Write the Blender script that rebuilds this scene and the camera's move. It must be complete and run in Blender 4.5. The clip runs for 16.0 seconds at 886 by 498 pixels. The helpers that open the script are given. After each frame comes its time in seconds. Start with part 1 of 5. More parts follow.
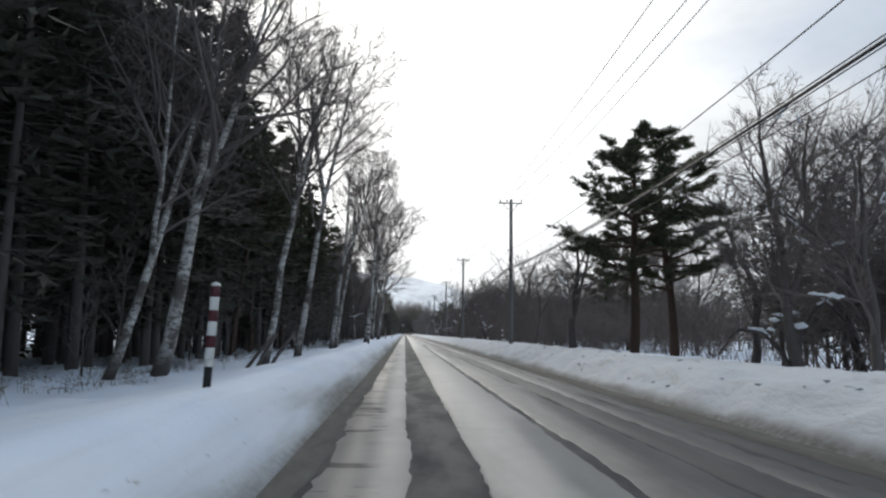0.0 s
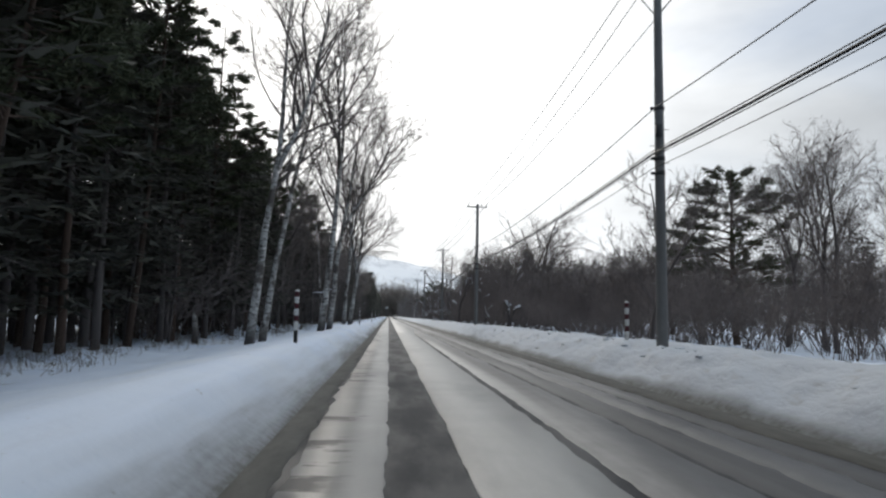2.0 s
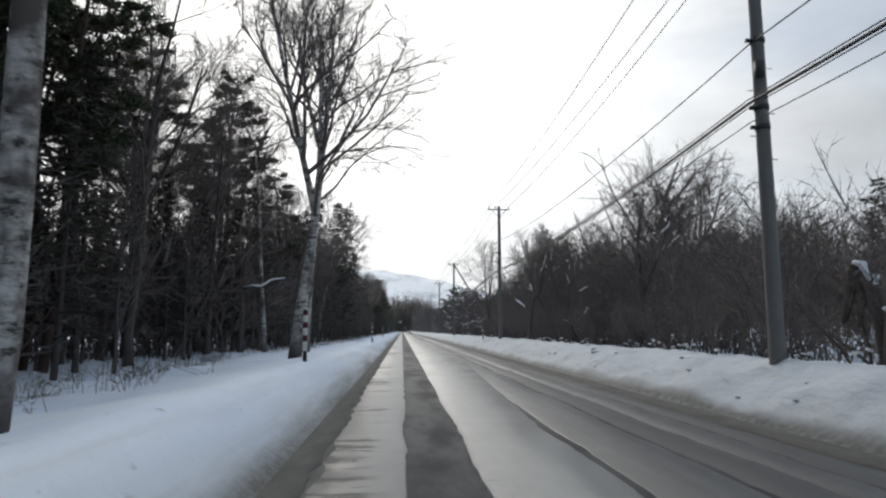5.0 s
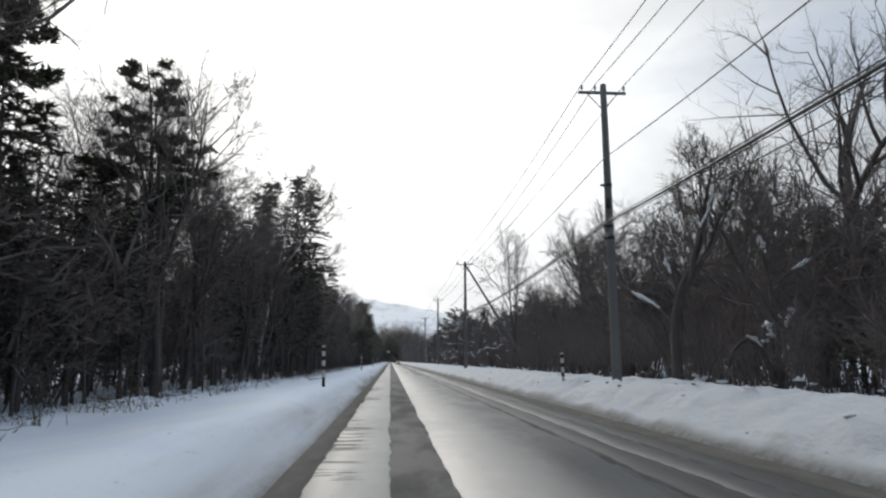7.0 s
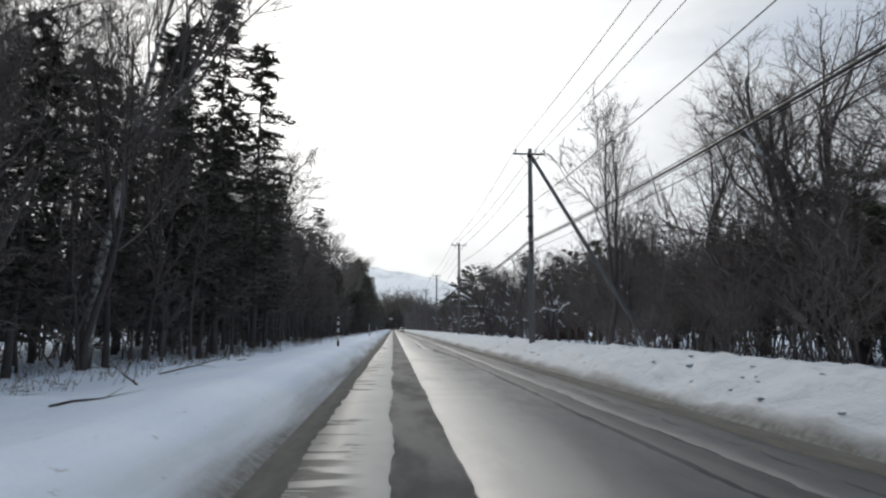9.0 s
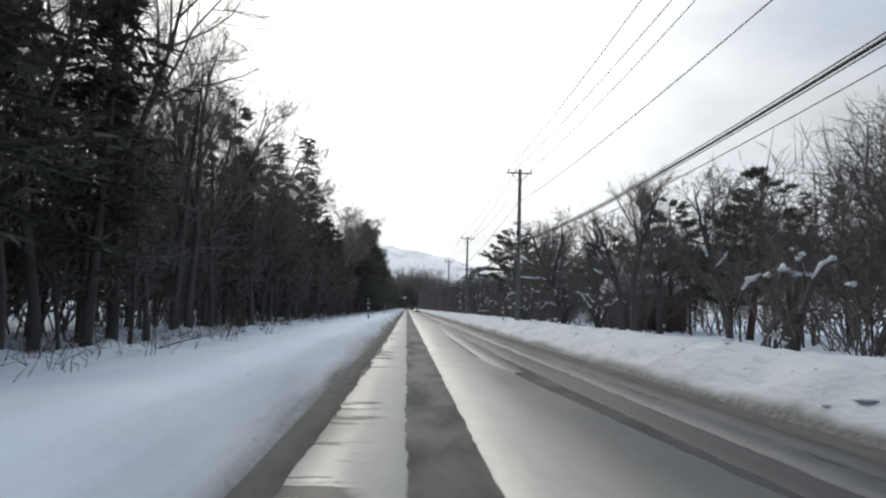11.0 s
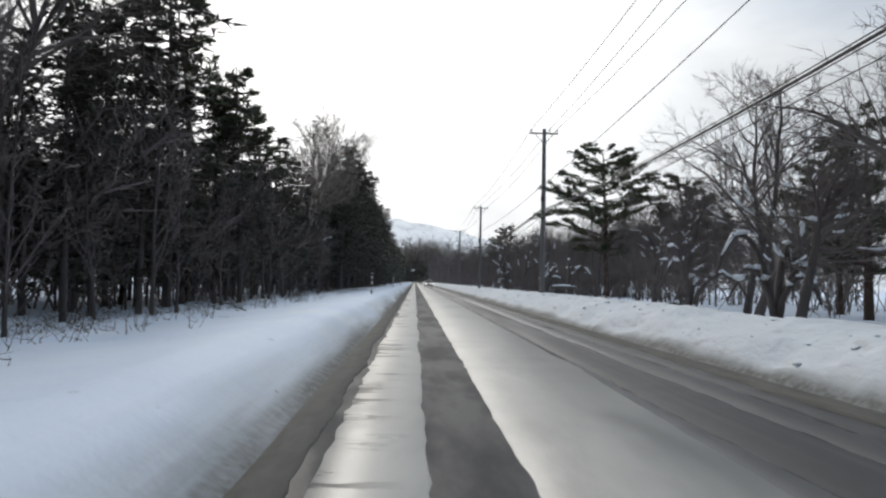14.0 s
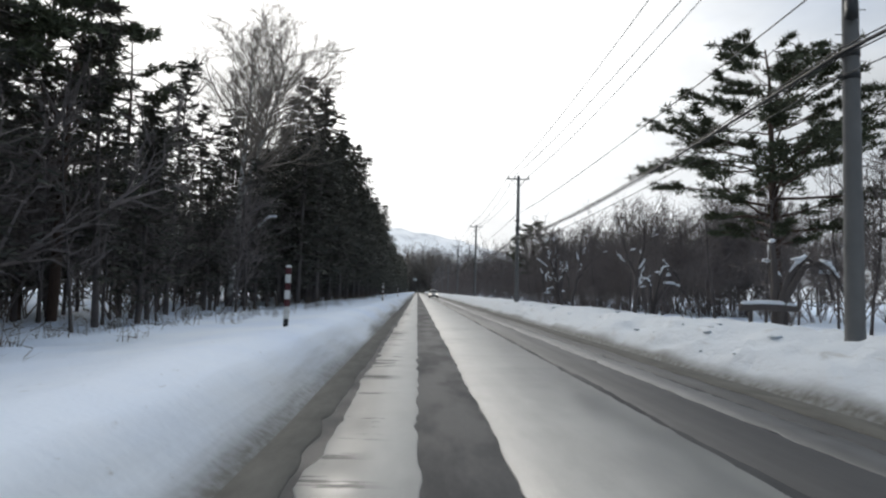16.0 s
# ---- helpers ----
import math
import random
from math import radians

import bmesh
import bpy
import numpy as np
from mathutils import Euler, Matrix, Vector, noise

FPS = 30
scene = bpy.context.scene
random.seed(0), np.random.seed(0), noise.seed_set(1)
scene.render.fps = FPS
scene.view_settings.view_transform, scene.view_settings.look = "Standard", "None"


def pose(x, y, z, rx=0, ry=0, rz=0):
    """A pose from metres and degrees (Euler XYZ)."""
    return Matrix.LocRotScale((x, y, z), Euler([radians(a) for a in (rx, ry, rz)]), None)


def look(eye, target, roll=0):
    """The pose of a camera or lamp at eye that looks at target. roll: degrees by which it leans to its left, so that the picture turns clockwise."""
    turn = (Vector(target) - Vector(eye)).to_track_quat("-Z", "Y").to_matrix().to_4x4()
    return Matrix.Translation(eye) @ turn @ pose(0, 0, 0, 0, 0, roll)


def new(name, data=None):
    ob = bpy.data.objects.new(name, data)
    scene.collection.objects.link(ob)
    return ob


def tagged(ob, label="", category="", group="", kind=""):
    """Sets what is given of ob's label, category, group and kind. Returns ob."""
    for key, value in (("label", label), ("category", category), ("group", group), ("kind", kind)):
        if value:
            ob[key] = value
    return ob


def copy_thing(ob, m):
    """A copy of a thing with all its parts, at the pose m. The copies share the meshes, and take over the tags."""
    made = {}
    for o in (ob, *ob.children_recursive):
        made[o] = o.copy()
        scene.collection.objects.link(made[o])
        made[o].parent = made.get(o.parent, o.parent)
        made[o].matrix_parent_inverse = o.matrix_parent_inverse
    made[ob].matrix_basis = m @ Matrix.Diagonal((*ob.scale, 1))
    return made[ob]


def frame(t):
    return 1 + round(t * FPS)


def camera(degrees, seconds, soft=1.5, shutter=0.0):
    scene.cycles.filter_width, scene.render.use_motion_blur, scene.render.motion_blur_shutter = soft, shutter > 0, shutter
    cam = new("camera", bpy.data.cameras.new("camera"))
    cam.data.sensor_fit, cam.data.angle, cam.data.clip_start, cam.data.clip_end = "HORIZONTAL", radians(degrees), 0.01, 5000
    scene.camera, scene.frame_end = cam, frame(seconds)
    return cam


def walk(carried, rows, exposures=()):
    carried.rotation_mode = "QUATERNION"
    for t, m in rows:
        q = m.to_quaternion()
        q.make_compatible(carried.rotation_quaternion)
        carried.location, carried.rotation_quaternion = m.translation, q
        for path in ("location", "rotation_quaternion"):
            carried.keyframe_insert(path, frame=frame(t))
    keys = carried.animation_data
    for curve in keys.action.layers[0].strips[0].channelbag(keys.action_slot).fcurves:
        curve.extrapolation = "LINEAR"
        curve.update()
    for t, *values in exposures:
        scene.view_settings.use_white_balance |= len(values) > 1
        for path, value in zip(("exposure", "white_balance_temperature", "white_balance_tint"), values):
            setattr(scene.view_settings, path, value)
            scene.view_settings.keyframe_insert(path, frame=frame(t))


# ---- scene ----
cam = camera(68.9, 16.0, soft=2.3, shutter=0.06)
PATH = [
    (0, (0.024, 0.0, 1.289), (0.137, 1.98, 1.549), 0.8),
    (0.5, (0.039, 6.221, 1.288), (0.161, 8.206, 1.503), 0.8),
    (1, (0.052, 12.422, 1.289), (0.191, 14.403, 1.528), 0.4),
    (1.5, (0.066, 18.562, 1.295), (0.209, 20.543, 1.526), 0.9),
    (2, (0.049, 24.647, 1.299), (0.211, 26.629, 1.508), 1.2),
    (2.5, (0.018, 30.623, 1.299), (0.165, 32.606, 1.515), 1.0),
    (3, (-0.008, 36.61, 1.302), (0.147, 38.593, 1.516), 1.4),
    (3.5, (0.01, 42.686, 1.306), (0.162, 44.666, 1.541), 0.8),
    (4, (0.033, 48.796, 1.306), (0.183, 50.779, 1.518), 0.4),
    (4.2, (0.035, 51.242, 1.303), (0.173, 53.225, 1.525), 0.4),
    (6.3, (0.025, 77.001, 1.297), (0.148, 78.979, 1.565), -0.3),
    (6.5, (0.032, 79.463, 1.293), (0.158, 81.44, 1.573), -0.2),
    (7, (0.077, 85.664, 1.292), (0.236, 87.628, 1.633), -0.2),
    (7.5, (0.118, 91.909, 1.299), (0.288, 93.871, 1.641), 0.4),
    (8, (0.119, 98.203, 1.3), (0.282, 100.177, 1.567), 0.2),
    (8.5, (0.108, 104.492, 1.304), (0.268, 106.47, 1.533), -0.0),
    (9, (0.089, 110.779, 1.307), (0.24, 112.755, 1.551), 0.2),
    (9.2, (0.082, 113.315, 1.306), (0.225, 115.295, 1.523), 0.7),
    (11.3, (0.027, 140.178, 1.308), (0.132, 142.167, 1.492), 1.7),
    (11.5, (0.015, 142.758, 1.31), (0.119, 144.747, 1.49), 1.3),
    (12, (-0.029, 149.243, 1.303), (0.07, 151.237, 1.422), 0.7),
    (12.5, (-0.045, 155.609, 1.303), (0.073, 157.601, 1.43), 1.1),
    (13, (-0.046, 161.829, 1.305), (0.073, 163.823, 1.397), 0.7),
    (13.5, (-0.045, 167.996, 1.307), (0.062, 169.99, 1.418), 1.5),
    (14, (-0.032, 174.111, 1.304), (0.053, 176.106, 1.404), 1.2),
    (14.5, (-0.005, 180.168, 1.3), (0.109, 182.161, 1.424), 0.8),
    (15, (0.021, 186.145, 1.293), (0.12, 188.14, 1.404), 0.3),
    (15.5, (0.027, 191.962, 1.287), (0.158, 193.954, 1.408), 2.2),
    (16, (0.043, 197.684, 1.279), (0.119, 199.678, 1.41), 1.5),
]
walk(cam, [(t, look(eye, target, roll)) for t, eye, target, roll in PATH],
     [(0, 0.1), (2, 0.03), (4.2, -0.04), (6.3, -0.02), (7.5, -0.1), (9.2, -0.1), (11.3, -0.03), (12.5, -0.05), (16, 0.0)])

# ---------------------------------------------------------------- light
SUN_AZ, SUN_EL = radians(-16.0), radians(27.0)      # to the left of the road's line, low behind thin cloud
SUN_DIR = Vector((math.sin(SUN_AZ) * math.cos(SUN_EL), math.cos(SUN_AZ) * math.cos(SUN_EL), math.sin(SUN_EL)))


def build_world():
    w = bpy.data.worlds.new("winter_sky")
    scene.world = w
    w.use_nodes = True
    nt = w.node_tree
    nt.nodes.clear()
    N, L = nt.nodes.new, nt.links.new

    def math_node(op, a, b=None, clamp=False):
        n = N("ShaderNodeMath")
        n.operation, n.use_clamp = op, clamp
        for i, v in enumerate((a, b)):
            if v is None:
                continue
            if isinstance(v, (int, float)):
                n.inputs[i].default_value = v
            else:
                L(v, n.inputs[i])
        return n.outputs[0]

    sky = N("ShaderNodeTexSky")
    sky.sky_type, sky.sun_disc = "NISHITA", False
    sky.sun_elevation, sky.sun_rotation = SUN_EL, SUN_AZ
    sky_bg = N("ShaderNodeBackground")
    sky_bg.inputs["Strength"].default_value = 0.12
    L(sky.outputs[0], sky_bg.inputs["Color"])
    tc = N("ShaderNodeTexCoord")
    dot = N("ShaderNodeVectorMath")
    dot.operation = "DOT_PRODUCT"
    L(tc.outputs["Generated"], dot.inputs[0])
    dot.inputs[1].default_value = SUN_DIR
    near = math_node("MULTIPLY_ADD", dot.outputs["Value"], 0.5, True)
    near.node.inputs[2].default_value = 0.5
    glow = math_node("POWER", near, 9.0)
    wide = math_node("POWER", near, 2.0)
    # cloud brightness: thick grey away from the sun, white towards it
    noise_tex = N("ShaderNodeTexNoise")
    mp = N("ShaderNodeMapping")
    mp.inputs["Scale"].default_value = (1.0, 1.0, 2.6)
    L(tc.outputs["Generated"], mp.inputs["Vector"])
    L(mp.outputs[0], noise_tex.inputs["Vector"])
    noise_tex.inputs["Scale"].default_value = 2.3
    noise_tex.inputs["Detail"].default_value = 6.0
    noise_tex.inputs["Roughness"].default_value = 0.55
    b = math_node("MULTIPLY_ADD", glow, CLOUD_GLOW)
    b.node.inputs[2].default_value = CLOUD_BASE
    b2 = math_node("MULTIPLY_ADD", wide, CLOUD_WIDE)
    L(b, b2.node.inputs[2])
    var = math_node("MULTIPLY_ADD", noise_tex.outputs["Fac"], 1.0)
    var.node.inputs[2].default_value = 0.5
    bright = math_node("MULTIPLY", b2, var)
    cloud = N("ShaderNodeBackground")
    tint = N("ShaderNodeMix")
    tint.data_type = "RGBA"
    tint.inputs["A"].default_value, tint.inputs["B"].default_value = (0.66, 0.82, 1.0, 1), (1.0, 0.99, 0.97, 1)
    L(wide, tint.inputs["Factor"])
    L(tint.outputs["Result"], cloud.inputs["Color"])
    L(bright, cloud.inputs["Strength"])
    # gaps of blue sky, mostly higher up
    sep = N("ShaderNodeSeparateXYZ")
    L(tc.outputs["Generated"], sep.inputs[0])
    n2 = N("ShaderNodeTexNoise")
    n2.inputs["Scale"].default_value = 1.7
    n2.inputs["Detail"].default_value = 5.0
    L(mp.outputs[0], n2.inputs["Vector"])
    up = N("ShaderNodeMapRange")
    up.inputs["From Min"].default_value, up.inputs["From Max"].default_value = 0.26, 0.42
    L(sep.outputs["Z"], up.inputs["Value"])
    gap = math_node("ADD", math_node("MULTIPLY", up.outputs[0], 0.17), n2.outputs["Fac"])
    away = math_node("MINIMUM", math_node("SUBTRACT", 1.0, near), 0.3)
    gap2 = math_node("SUBTRACT", math_node("ADD", gap, math_node("MULTIPLY", away, 0.7)), math_node("MULTIPLY", glow, 0.22))
    mask = N("ShaderNodeMapRange")
    mask.inputs["From Min"].default_value, mask.inputs["From Max"].default_value = 0.66, 0.86
    mask.inputs["To Max"].default_value = 0.38
    L(gap2, mask.inputs["Value"])
    mix = N("ShaderNodeMixShader")
    L(mask.outputs[0], mix.inputs["Fac"])
    L(cloud.outputs[0], mix.inputs[1])
    L(sky_bg.outputs[0], mix.inputs[2])
    out = N("ShaderNodeOutputWorld")
    L(mix.outputs[0], out.inputs["Surface"])


CLOUD_BASE, CLOUD_WIDE, CLOUD_GLOW = 0.66, 0.10, 0.75
build_world()
sun_data = bpy.data.lights.new("sun", "SUN")
sun_data.energy, sun_data.angle, sun_data.color = 1.0, radians(14), (1.0, 0.95, 0.88)
sun = new("sun", sun_data)
sun.matrix_world = look(SUN_DIR * 200, (0, 0, 0))

# ---------------------------------------------------------------- materials


def material(name, build):
    m = bpy.data.materials.new(name)
    m.use_nodes = True
    nt = m.node_tree
    bsdf = nt.nodes["Principled BSDF"]
    build(nt, bsdf)
    return m


def tex_noise(nt, scale, detail=4.0, rough=0.55, stretch=None, coords="Object", wpos=False):
    n = nt.nodes.new("ShaderNodeTexNoise")
    n.inputs["Scale"].default_value, n.inputs["Detail"].default_value, n.inputs["Roughness"].default_value = scale, detail, rough
    if wpos:
        src = nt.nodes.new("ShaderNodeNewGeometry").outputs["Position"]
    else:
        src = nt.nodes.new("ShaderNodeTexCoord").outputs[coords]
    if stretch:
        mp = nt.nodes.new("ShaderNodeMapping")
        mp.inputs["Scale"].default_value = stretch
        nt.links.new(src, mp.inputs["Vector"])
        src = mp.outputs[0]
    nt.links.new(src, n.inputs["Vector"])
    return n.outputs["Fac"]


def ramp(nt, fac, stops):
    r = nt.nodes.new("ShaderNodeValToRGB")
    el = r.color_ramp.elements
    while len(el) < len(stops):
        el.new(0.5)
    for e, (p, c) in zip(el, stops):
        e.position = p
        e.color = (*c, 1) if len(c) == 3 else c
    nt.links.new(fac, r.inputs["Fac"])
    return r.outputs["Color"]


def mixed(nt, fac, a, b, blend="MIX"):
    m = nt.nodes.new("ShaderNodeMix")
    m.data_type, m.blend_type = "RGBA", blend
    for sock, v in ((m.inputs["Factor"], fac), (m.inputs["A"], a), (m.inputs["B"], b)):
        if isinstance(v, (int, float)):
            sock.default_value = v
        elif isinstance(v, tuple):
            sock.default_value = (*v, 1)
        else:
            nt.links.new(v, sock)
    return m.outputs["Result"]


def calc(nt, op, a, b=0.0, clamp=False):
    n = nt.nodes.new("ShaderNodeMath")
    n.operation, n.use_clamp = op, clamp
    for i, v in enumerate((a, b)):
        if isinstance(v, (int, float)):
            n.inputs[i].default_value = v
        else:
            nt.links.new(v, n.inputs[i])
    return n.outputs[0]


def ranged(nt, v, a, b, c=0.0, d=1.0):
    n = nt.nodes.new("ShaderNodeMapRange")
    n.inputs["From Min"].default_value, n.inputs["From Max"].default_value = a, b
    n.inputs["To Min"].default_value, n.inputs["To Max"].default_value = c, d
    n.interpolation_type = "SMOOTHSTEP"
    nt.links.new(v, n.inputs["Value"])
    return n.outputs[0]


def bump(nt, bsdf, height, strength=0.3, distance=0.05):
    b = nt.nodes.new("ShaderNodeBump")
    b.inputs["Strength"].default_value, b.inputs["Distance"].default_value = strength, distance
    nt.links.new(height, b.inputs["Height"])
    nt.links.new(b.outputs[0], bsdf.inputs["Normal"])


def axis_of(nt, axis):
    s = nt.nodes.new("ShaderNodeSeparateXYZ")
    nt.links.new(nt.nodes.new("ShaderNodeNewGeometry").outputs["Position"], s.inputs[0])
    return s.outputs[axis]


def random_of(nt):
    return nt.nodes.new("ShaderNodeObjectInfo").outputs["Random"]


def m_ground(nt, b):
    x = axis_of(nt, "X")
    fine, broad = tex_noise(nt, 3.0, 4, 0.5, (1.0, 0.55, 1.0)), tex_noise(nt, 0.35, 3)
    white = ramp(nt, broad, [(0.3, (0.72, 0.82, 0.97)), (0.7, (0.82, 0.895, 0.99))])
    # grit and slush thrown up by the plough: dark at the road's edge, a thin grey dusting further up the banks
    wob = calc(nt, "MULTIPLY", calc(nt, "SUBTRACT", tex_noise(nt, 1.1, 4, 0.55, (1.8, 0.12, 1.0)), 0.5), 0.9)
    xw = calc(nt, "ADD", x, wob)
    left = ranged(nt, xw, -1.55, -1.0)
    right = ranged(nt, calc(nt, "ADD", x, calc(nt, "MULTIPLY", wob, 0.2)), 5.2, 4.92)
    grime = calc(nt, "MINIMUM", left, right)
    white = mixed(nt, calc(nt, "MULTIPLY", ranged(nt, x, 4.7, 5.0), ranged(nt, x, 12.0, 8.0, 0.0, 0.8)), white, mixed(nt, ranged(nt, axis_of(nt, "Y"), 95, 160), (0.50, 0.52, 0.54), (0.64, 0.665, 0.68)))
    dust = calc(nt, "MULTIPLY", ranged(nt, calc(nt, "ADD", x, calc(nt, "MULTIPLY", wob, 1.3)), -2.05, -1.3, 0.0, 0.4), ranged(nt, x, 0.0, 1.0, 1.0, 0.0))
    white = mixed(nt, dust, white, (0.40, 0.40, 0.375))
    fac = calc(nt, "MULTIPLY", grime, ranged(nt, tex_noise(nt, 9, 3, 0.6), 0.3, 0.7, 0.8, 1.0), True)
    lumps = ranged(nt, tex_noise(nt, 2.6, 5, 0.7, (1.0, 0.4, 1.0)), 0.56, 0.7, 0.0, 0.55)
    near = calc(nt, "MINIMUM", ranged(nt, x, 4.6, 5.2), ranged(nt, x, 9.0, 6.5))
    col = mixed(nt, calc(nt, "MULTIPLY", lumps, near), white, (0.40, 0.39, 0.37))
    specks = calc(nt, "MULTIPLY", ranged(nt, tex_noise(nt, 5.5, 4, 0.7, (1.0, 0.7, 1.0)), 0.64, 0.74, 0.0, 0.6), ranged(nt, x, -5.0, -2.2))
    col = mixed(nt, calc(nt, "MULTIPLY", specks, ranged(nt, x, 0.0, 1.0, 1.0, 0.0)), col, (0.30, 0.29, 0.27))
    col = mixed(nt, fac, col, (0.115, 0.112, 0.098))
    nt.links.new(col, b.inputs["Base Color"])
    b.inputs["Roughness"].default_value = 0.75
    b.inputs["Specular IOR Level"].default_value = 0.25
    lump = calc(nt, "ADD", calc(nt, "MULTIPLY", ranged(nt, x, 4.9, 5.3, 0.0, 1.1), fine), calc(nt, "MULTIPLY", ranged(nt, x, -0.9, -0.5, 0.24, 0.0), tex_noise(nt, 2.4, 4, 0.5)))
    bump(nt, b, calc(nt, "ADD", lump, calc(nt, "MULTIPLY", tex_noise(nt, 16, 3), ranged(nt, x, 4.9, 5.3, 0.05, 0.12))), 0.8, 0.11)


def m_snow(nt, b):
    col = ramp(nt, tex_noise(nt, 1.2, 4), [(0.3, (0.80, 0.83, 0.88)), (0.7, (0.90, 0.92, 0.94))])
    nt.links.new(col, b.inputs["Base Color"])
    b.inputs["Roughness"].default_value = 0.8
    bump(nt, b, tex_noise(nt, 9, 4), 0.4, 0.03)


def m_asphalt(nt, b):
    grit, broad = tex_noise(nt, 60, 3, 0.7), tex_noise(nt, 0.6, 5, 0.6, (1.0, 0.12, 1.0))
    damp = tex_noise(nt, 1.4, 4, 0.6, (1.0, 0.3, 1.0))
    col = mixed(nt, broad, (0.030, 0.031, 0.034), (0.062, 0.063, 0.067))
    col = mixed(nt, ranged(nt, grit, 0.55, 0.75), col, (0.115, 0.116, 0.118))
    nt.links.new(col, b.inputs["Base Color"])
    nt.links.new(ranged(nt, damp, 0.4, 0.65, 0.55, 0.78), b.inputs["Roughness"])
    b.inputs["Specular IOR Level"].default_value = 0.2
    bump(nt, b, grit, 0.25, 0.006)


def m_packed(nt, b, cracks=True):
    """Grey-white packed snow and thin ice on the road, with melted streaks across it."""
    x, y = axis_of(nt, "X"), axis_of(nt, "Y")
    streak = tex_noise(nt, 1.0, 6, 0.7, (0.5, 2.4, 1.0))
    area = tex_noise(nt, 0.16, 3, 0.6)
    edge = (0.84, 0.875) if cracks else (1.0, 1.08)
    melt = ranged(nt, calc(nt, "ADD", streak, calc(nt, "MULTIPLY", area, 0.6)), *edge)
    if cracks:
        melt = calc(nt, "MULTIPLY", melt, ranged(nt, calc(nt, "ADD", x, calc(nt, "MULTIPLY", tex_noise(nt, 0.7, 4, 0.6, (1.0, 1.3, 1.0)), 1.0)), 0.42, 0.05))
    film = tex_noise(nt, 1.6, 5, 0.6, (1.0, 0.25, 1.0))
    blotch = tex_noise(nt, 0.45, 4, 0.6, (1.0, 0.35, 1.0))
    col = mixed(nt, ranged(nt, film, 0.3, 0.7), (0.24, 0.238, 0.222), (0.42, 0.417, 0.392))
    col = mixed(nt, ranged(nt, blotch, 0.5, 0.72, 0.0, 0.55), col, (0.13, 0.131, 0.13))
    if cracks:
        col = mixed(nt, ranged(nt, y, 66, 84, 0.5, 0.0), col, (0.07, 0.07, 0.068))
    else:
        col = mixed(nt, calc(nt, "MULTIPLY", ranged(nt, x, 1.0, 2.4, 0.1, 0.85), calc(nt, "MINIMUM", ranged(nt, y, 62, 85, 0.25, 1.0), ranged(nt, y, 140, 165, 1.0, 0.3))), col, (0.07, 0.071, 0.073))
    col = mixed(nt, melt, col, (0.05, 0.05, 0.05))
    nt.links.new(col, b.inputs["Base Color"])
    nt.links.new(calc(nt, "MAXIMUM", ranged(nt, film, 0.3, 0.7, 0.3, 0.46), calc(nt, "MULTIPLY", melt, 0.6)), b.inputs["Roughness"])
    b.inputs["Specular IOR Level"].default_value = 0.45
    bump(nt, b, calc(nt, "ADD", film, tex_noise(nt, 25, 3)), 0.18, 0.01)


def m_slush(nt, b):
    """Dirty grey slush of the other lane, in long streaks."""
    lane = tex_noise(nt, 0.9, 4, 0.5, (1.2, 0.04, 1.0))
    spot = tex_noise(nt, 5, 4, 0.6, (1.0, 0.4, 1.0))
    col = mixed(nt, ranged(nt, calc(nt, "ADD", lane, calc(nt, "MULTIPLY", spot, 0.25)), 0.48, 0.78), (0.06, 0.06, 0.061), (0.16, 0.159, 0.156))
    col = mixed(nt, ranged(nt, axis_of(nt, "X"), 2.1, 3.0, 0.0, 0.55), col, (0.05, 0.05, 0.053))
    nt.links.new(col, b.inputs["Base Color"])
    nt.links.new(ranged(nt, lane, 0.3, 0.7, 0.46, 0.32), b.inputs["Roughness"])
    b.inputs["Specular IOR Level"].default_value = 0.45
    bump(nt, b, spot, 0.2, 0.015)


def m_wet(nt, b):
    """Half-melted grey slush over asphalt."""
    lane = tex_noise(nt, 1.1, 5, 0.55, (1.4, 0.06, 1.0))
    spot_n = tex_noise(nt, 7, 4, 0.6, (1.0, 0.5, 1.0))
    col = mixed(nt, calc(nt, "ADD", calc(nt, "MULTIPLY", lane, 0.7), calc(nt, "MULTIPLY", spot_n, 0.3)), (0.03, 0.03, 0.032), (0.08, 0.08, 0.081))
    nt.links.new(col, b.inputs["Base Color"])
    nt.links.new(ranged(nt, lane, 0.3, 0.7, 0.58, 0.42), b.inputs["Roughness"])
    b.inputs["Specular IOR Level"].default_value = 0.35
    bump(nt, b, spot_n, 0.2, 0.012)


def m_edge(nt, b):
    """Brown-grey sand and slush thrown to the road's edge."""
    n = tex_noise(nt, 4, 6, 0.65, (1.0, 0.3, 1.0))
    col = mixed(nt, n, (0.05, 0.049, 0.044), (0.2, 0.195, 0.175))
    nt.links.new(col, b.inputs["Base Color"])
    b.inputs["Roughness"].default_value = 0.85
    b.inputs["Specular IOR Level"].default_value = 0.2
    bump(nt, b, n, 0.5, 0.03)


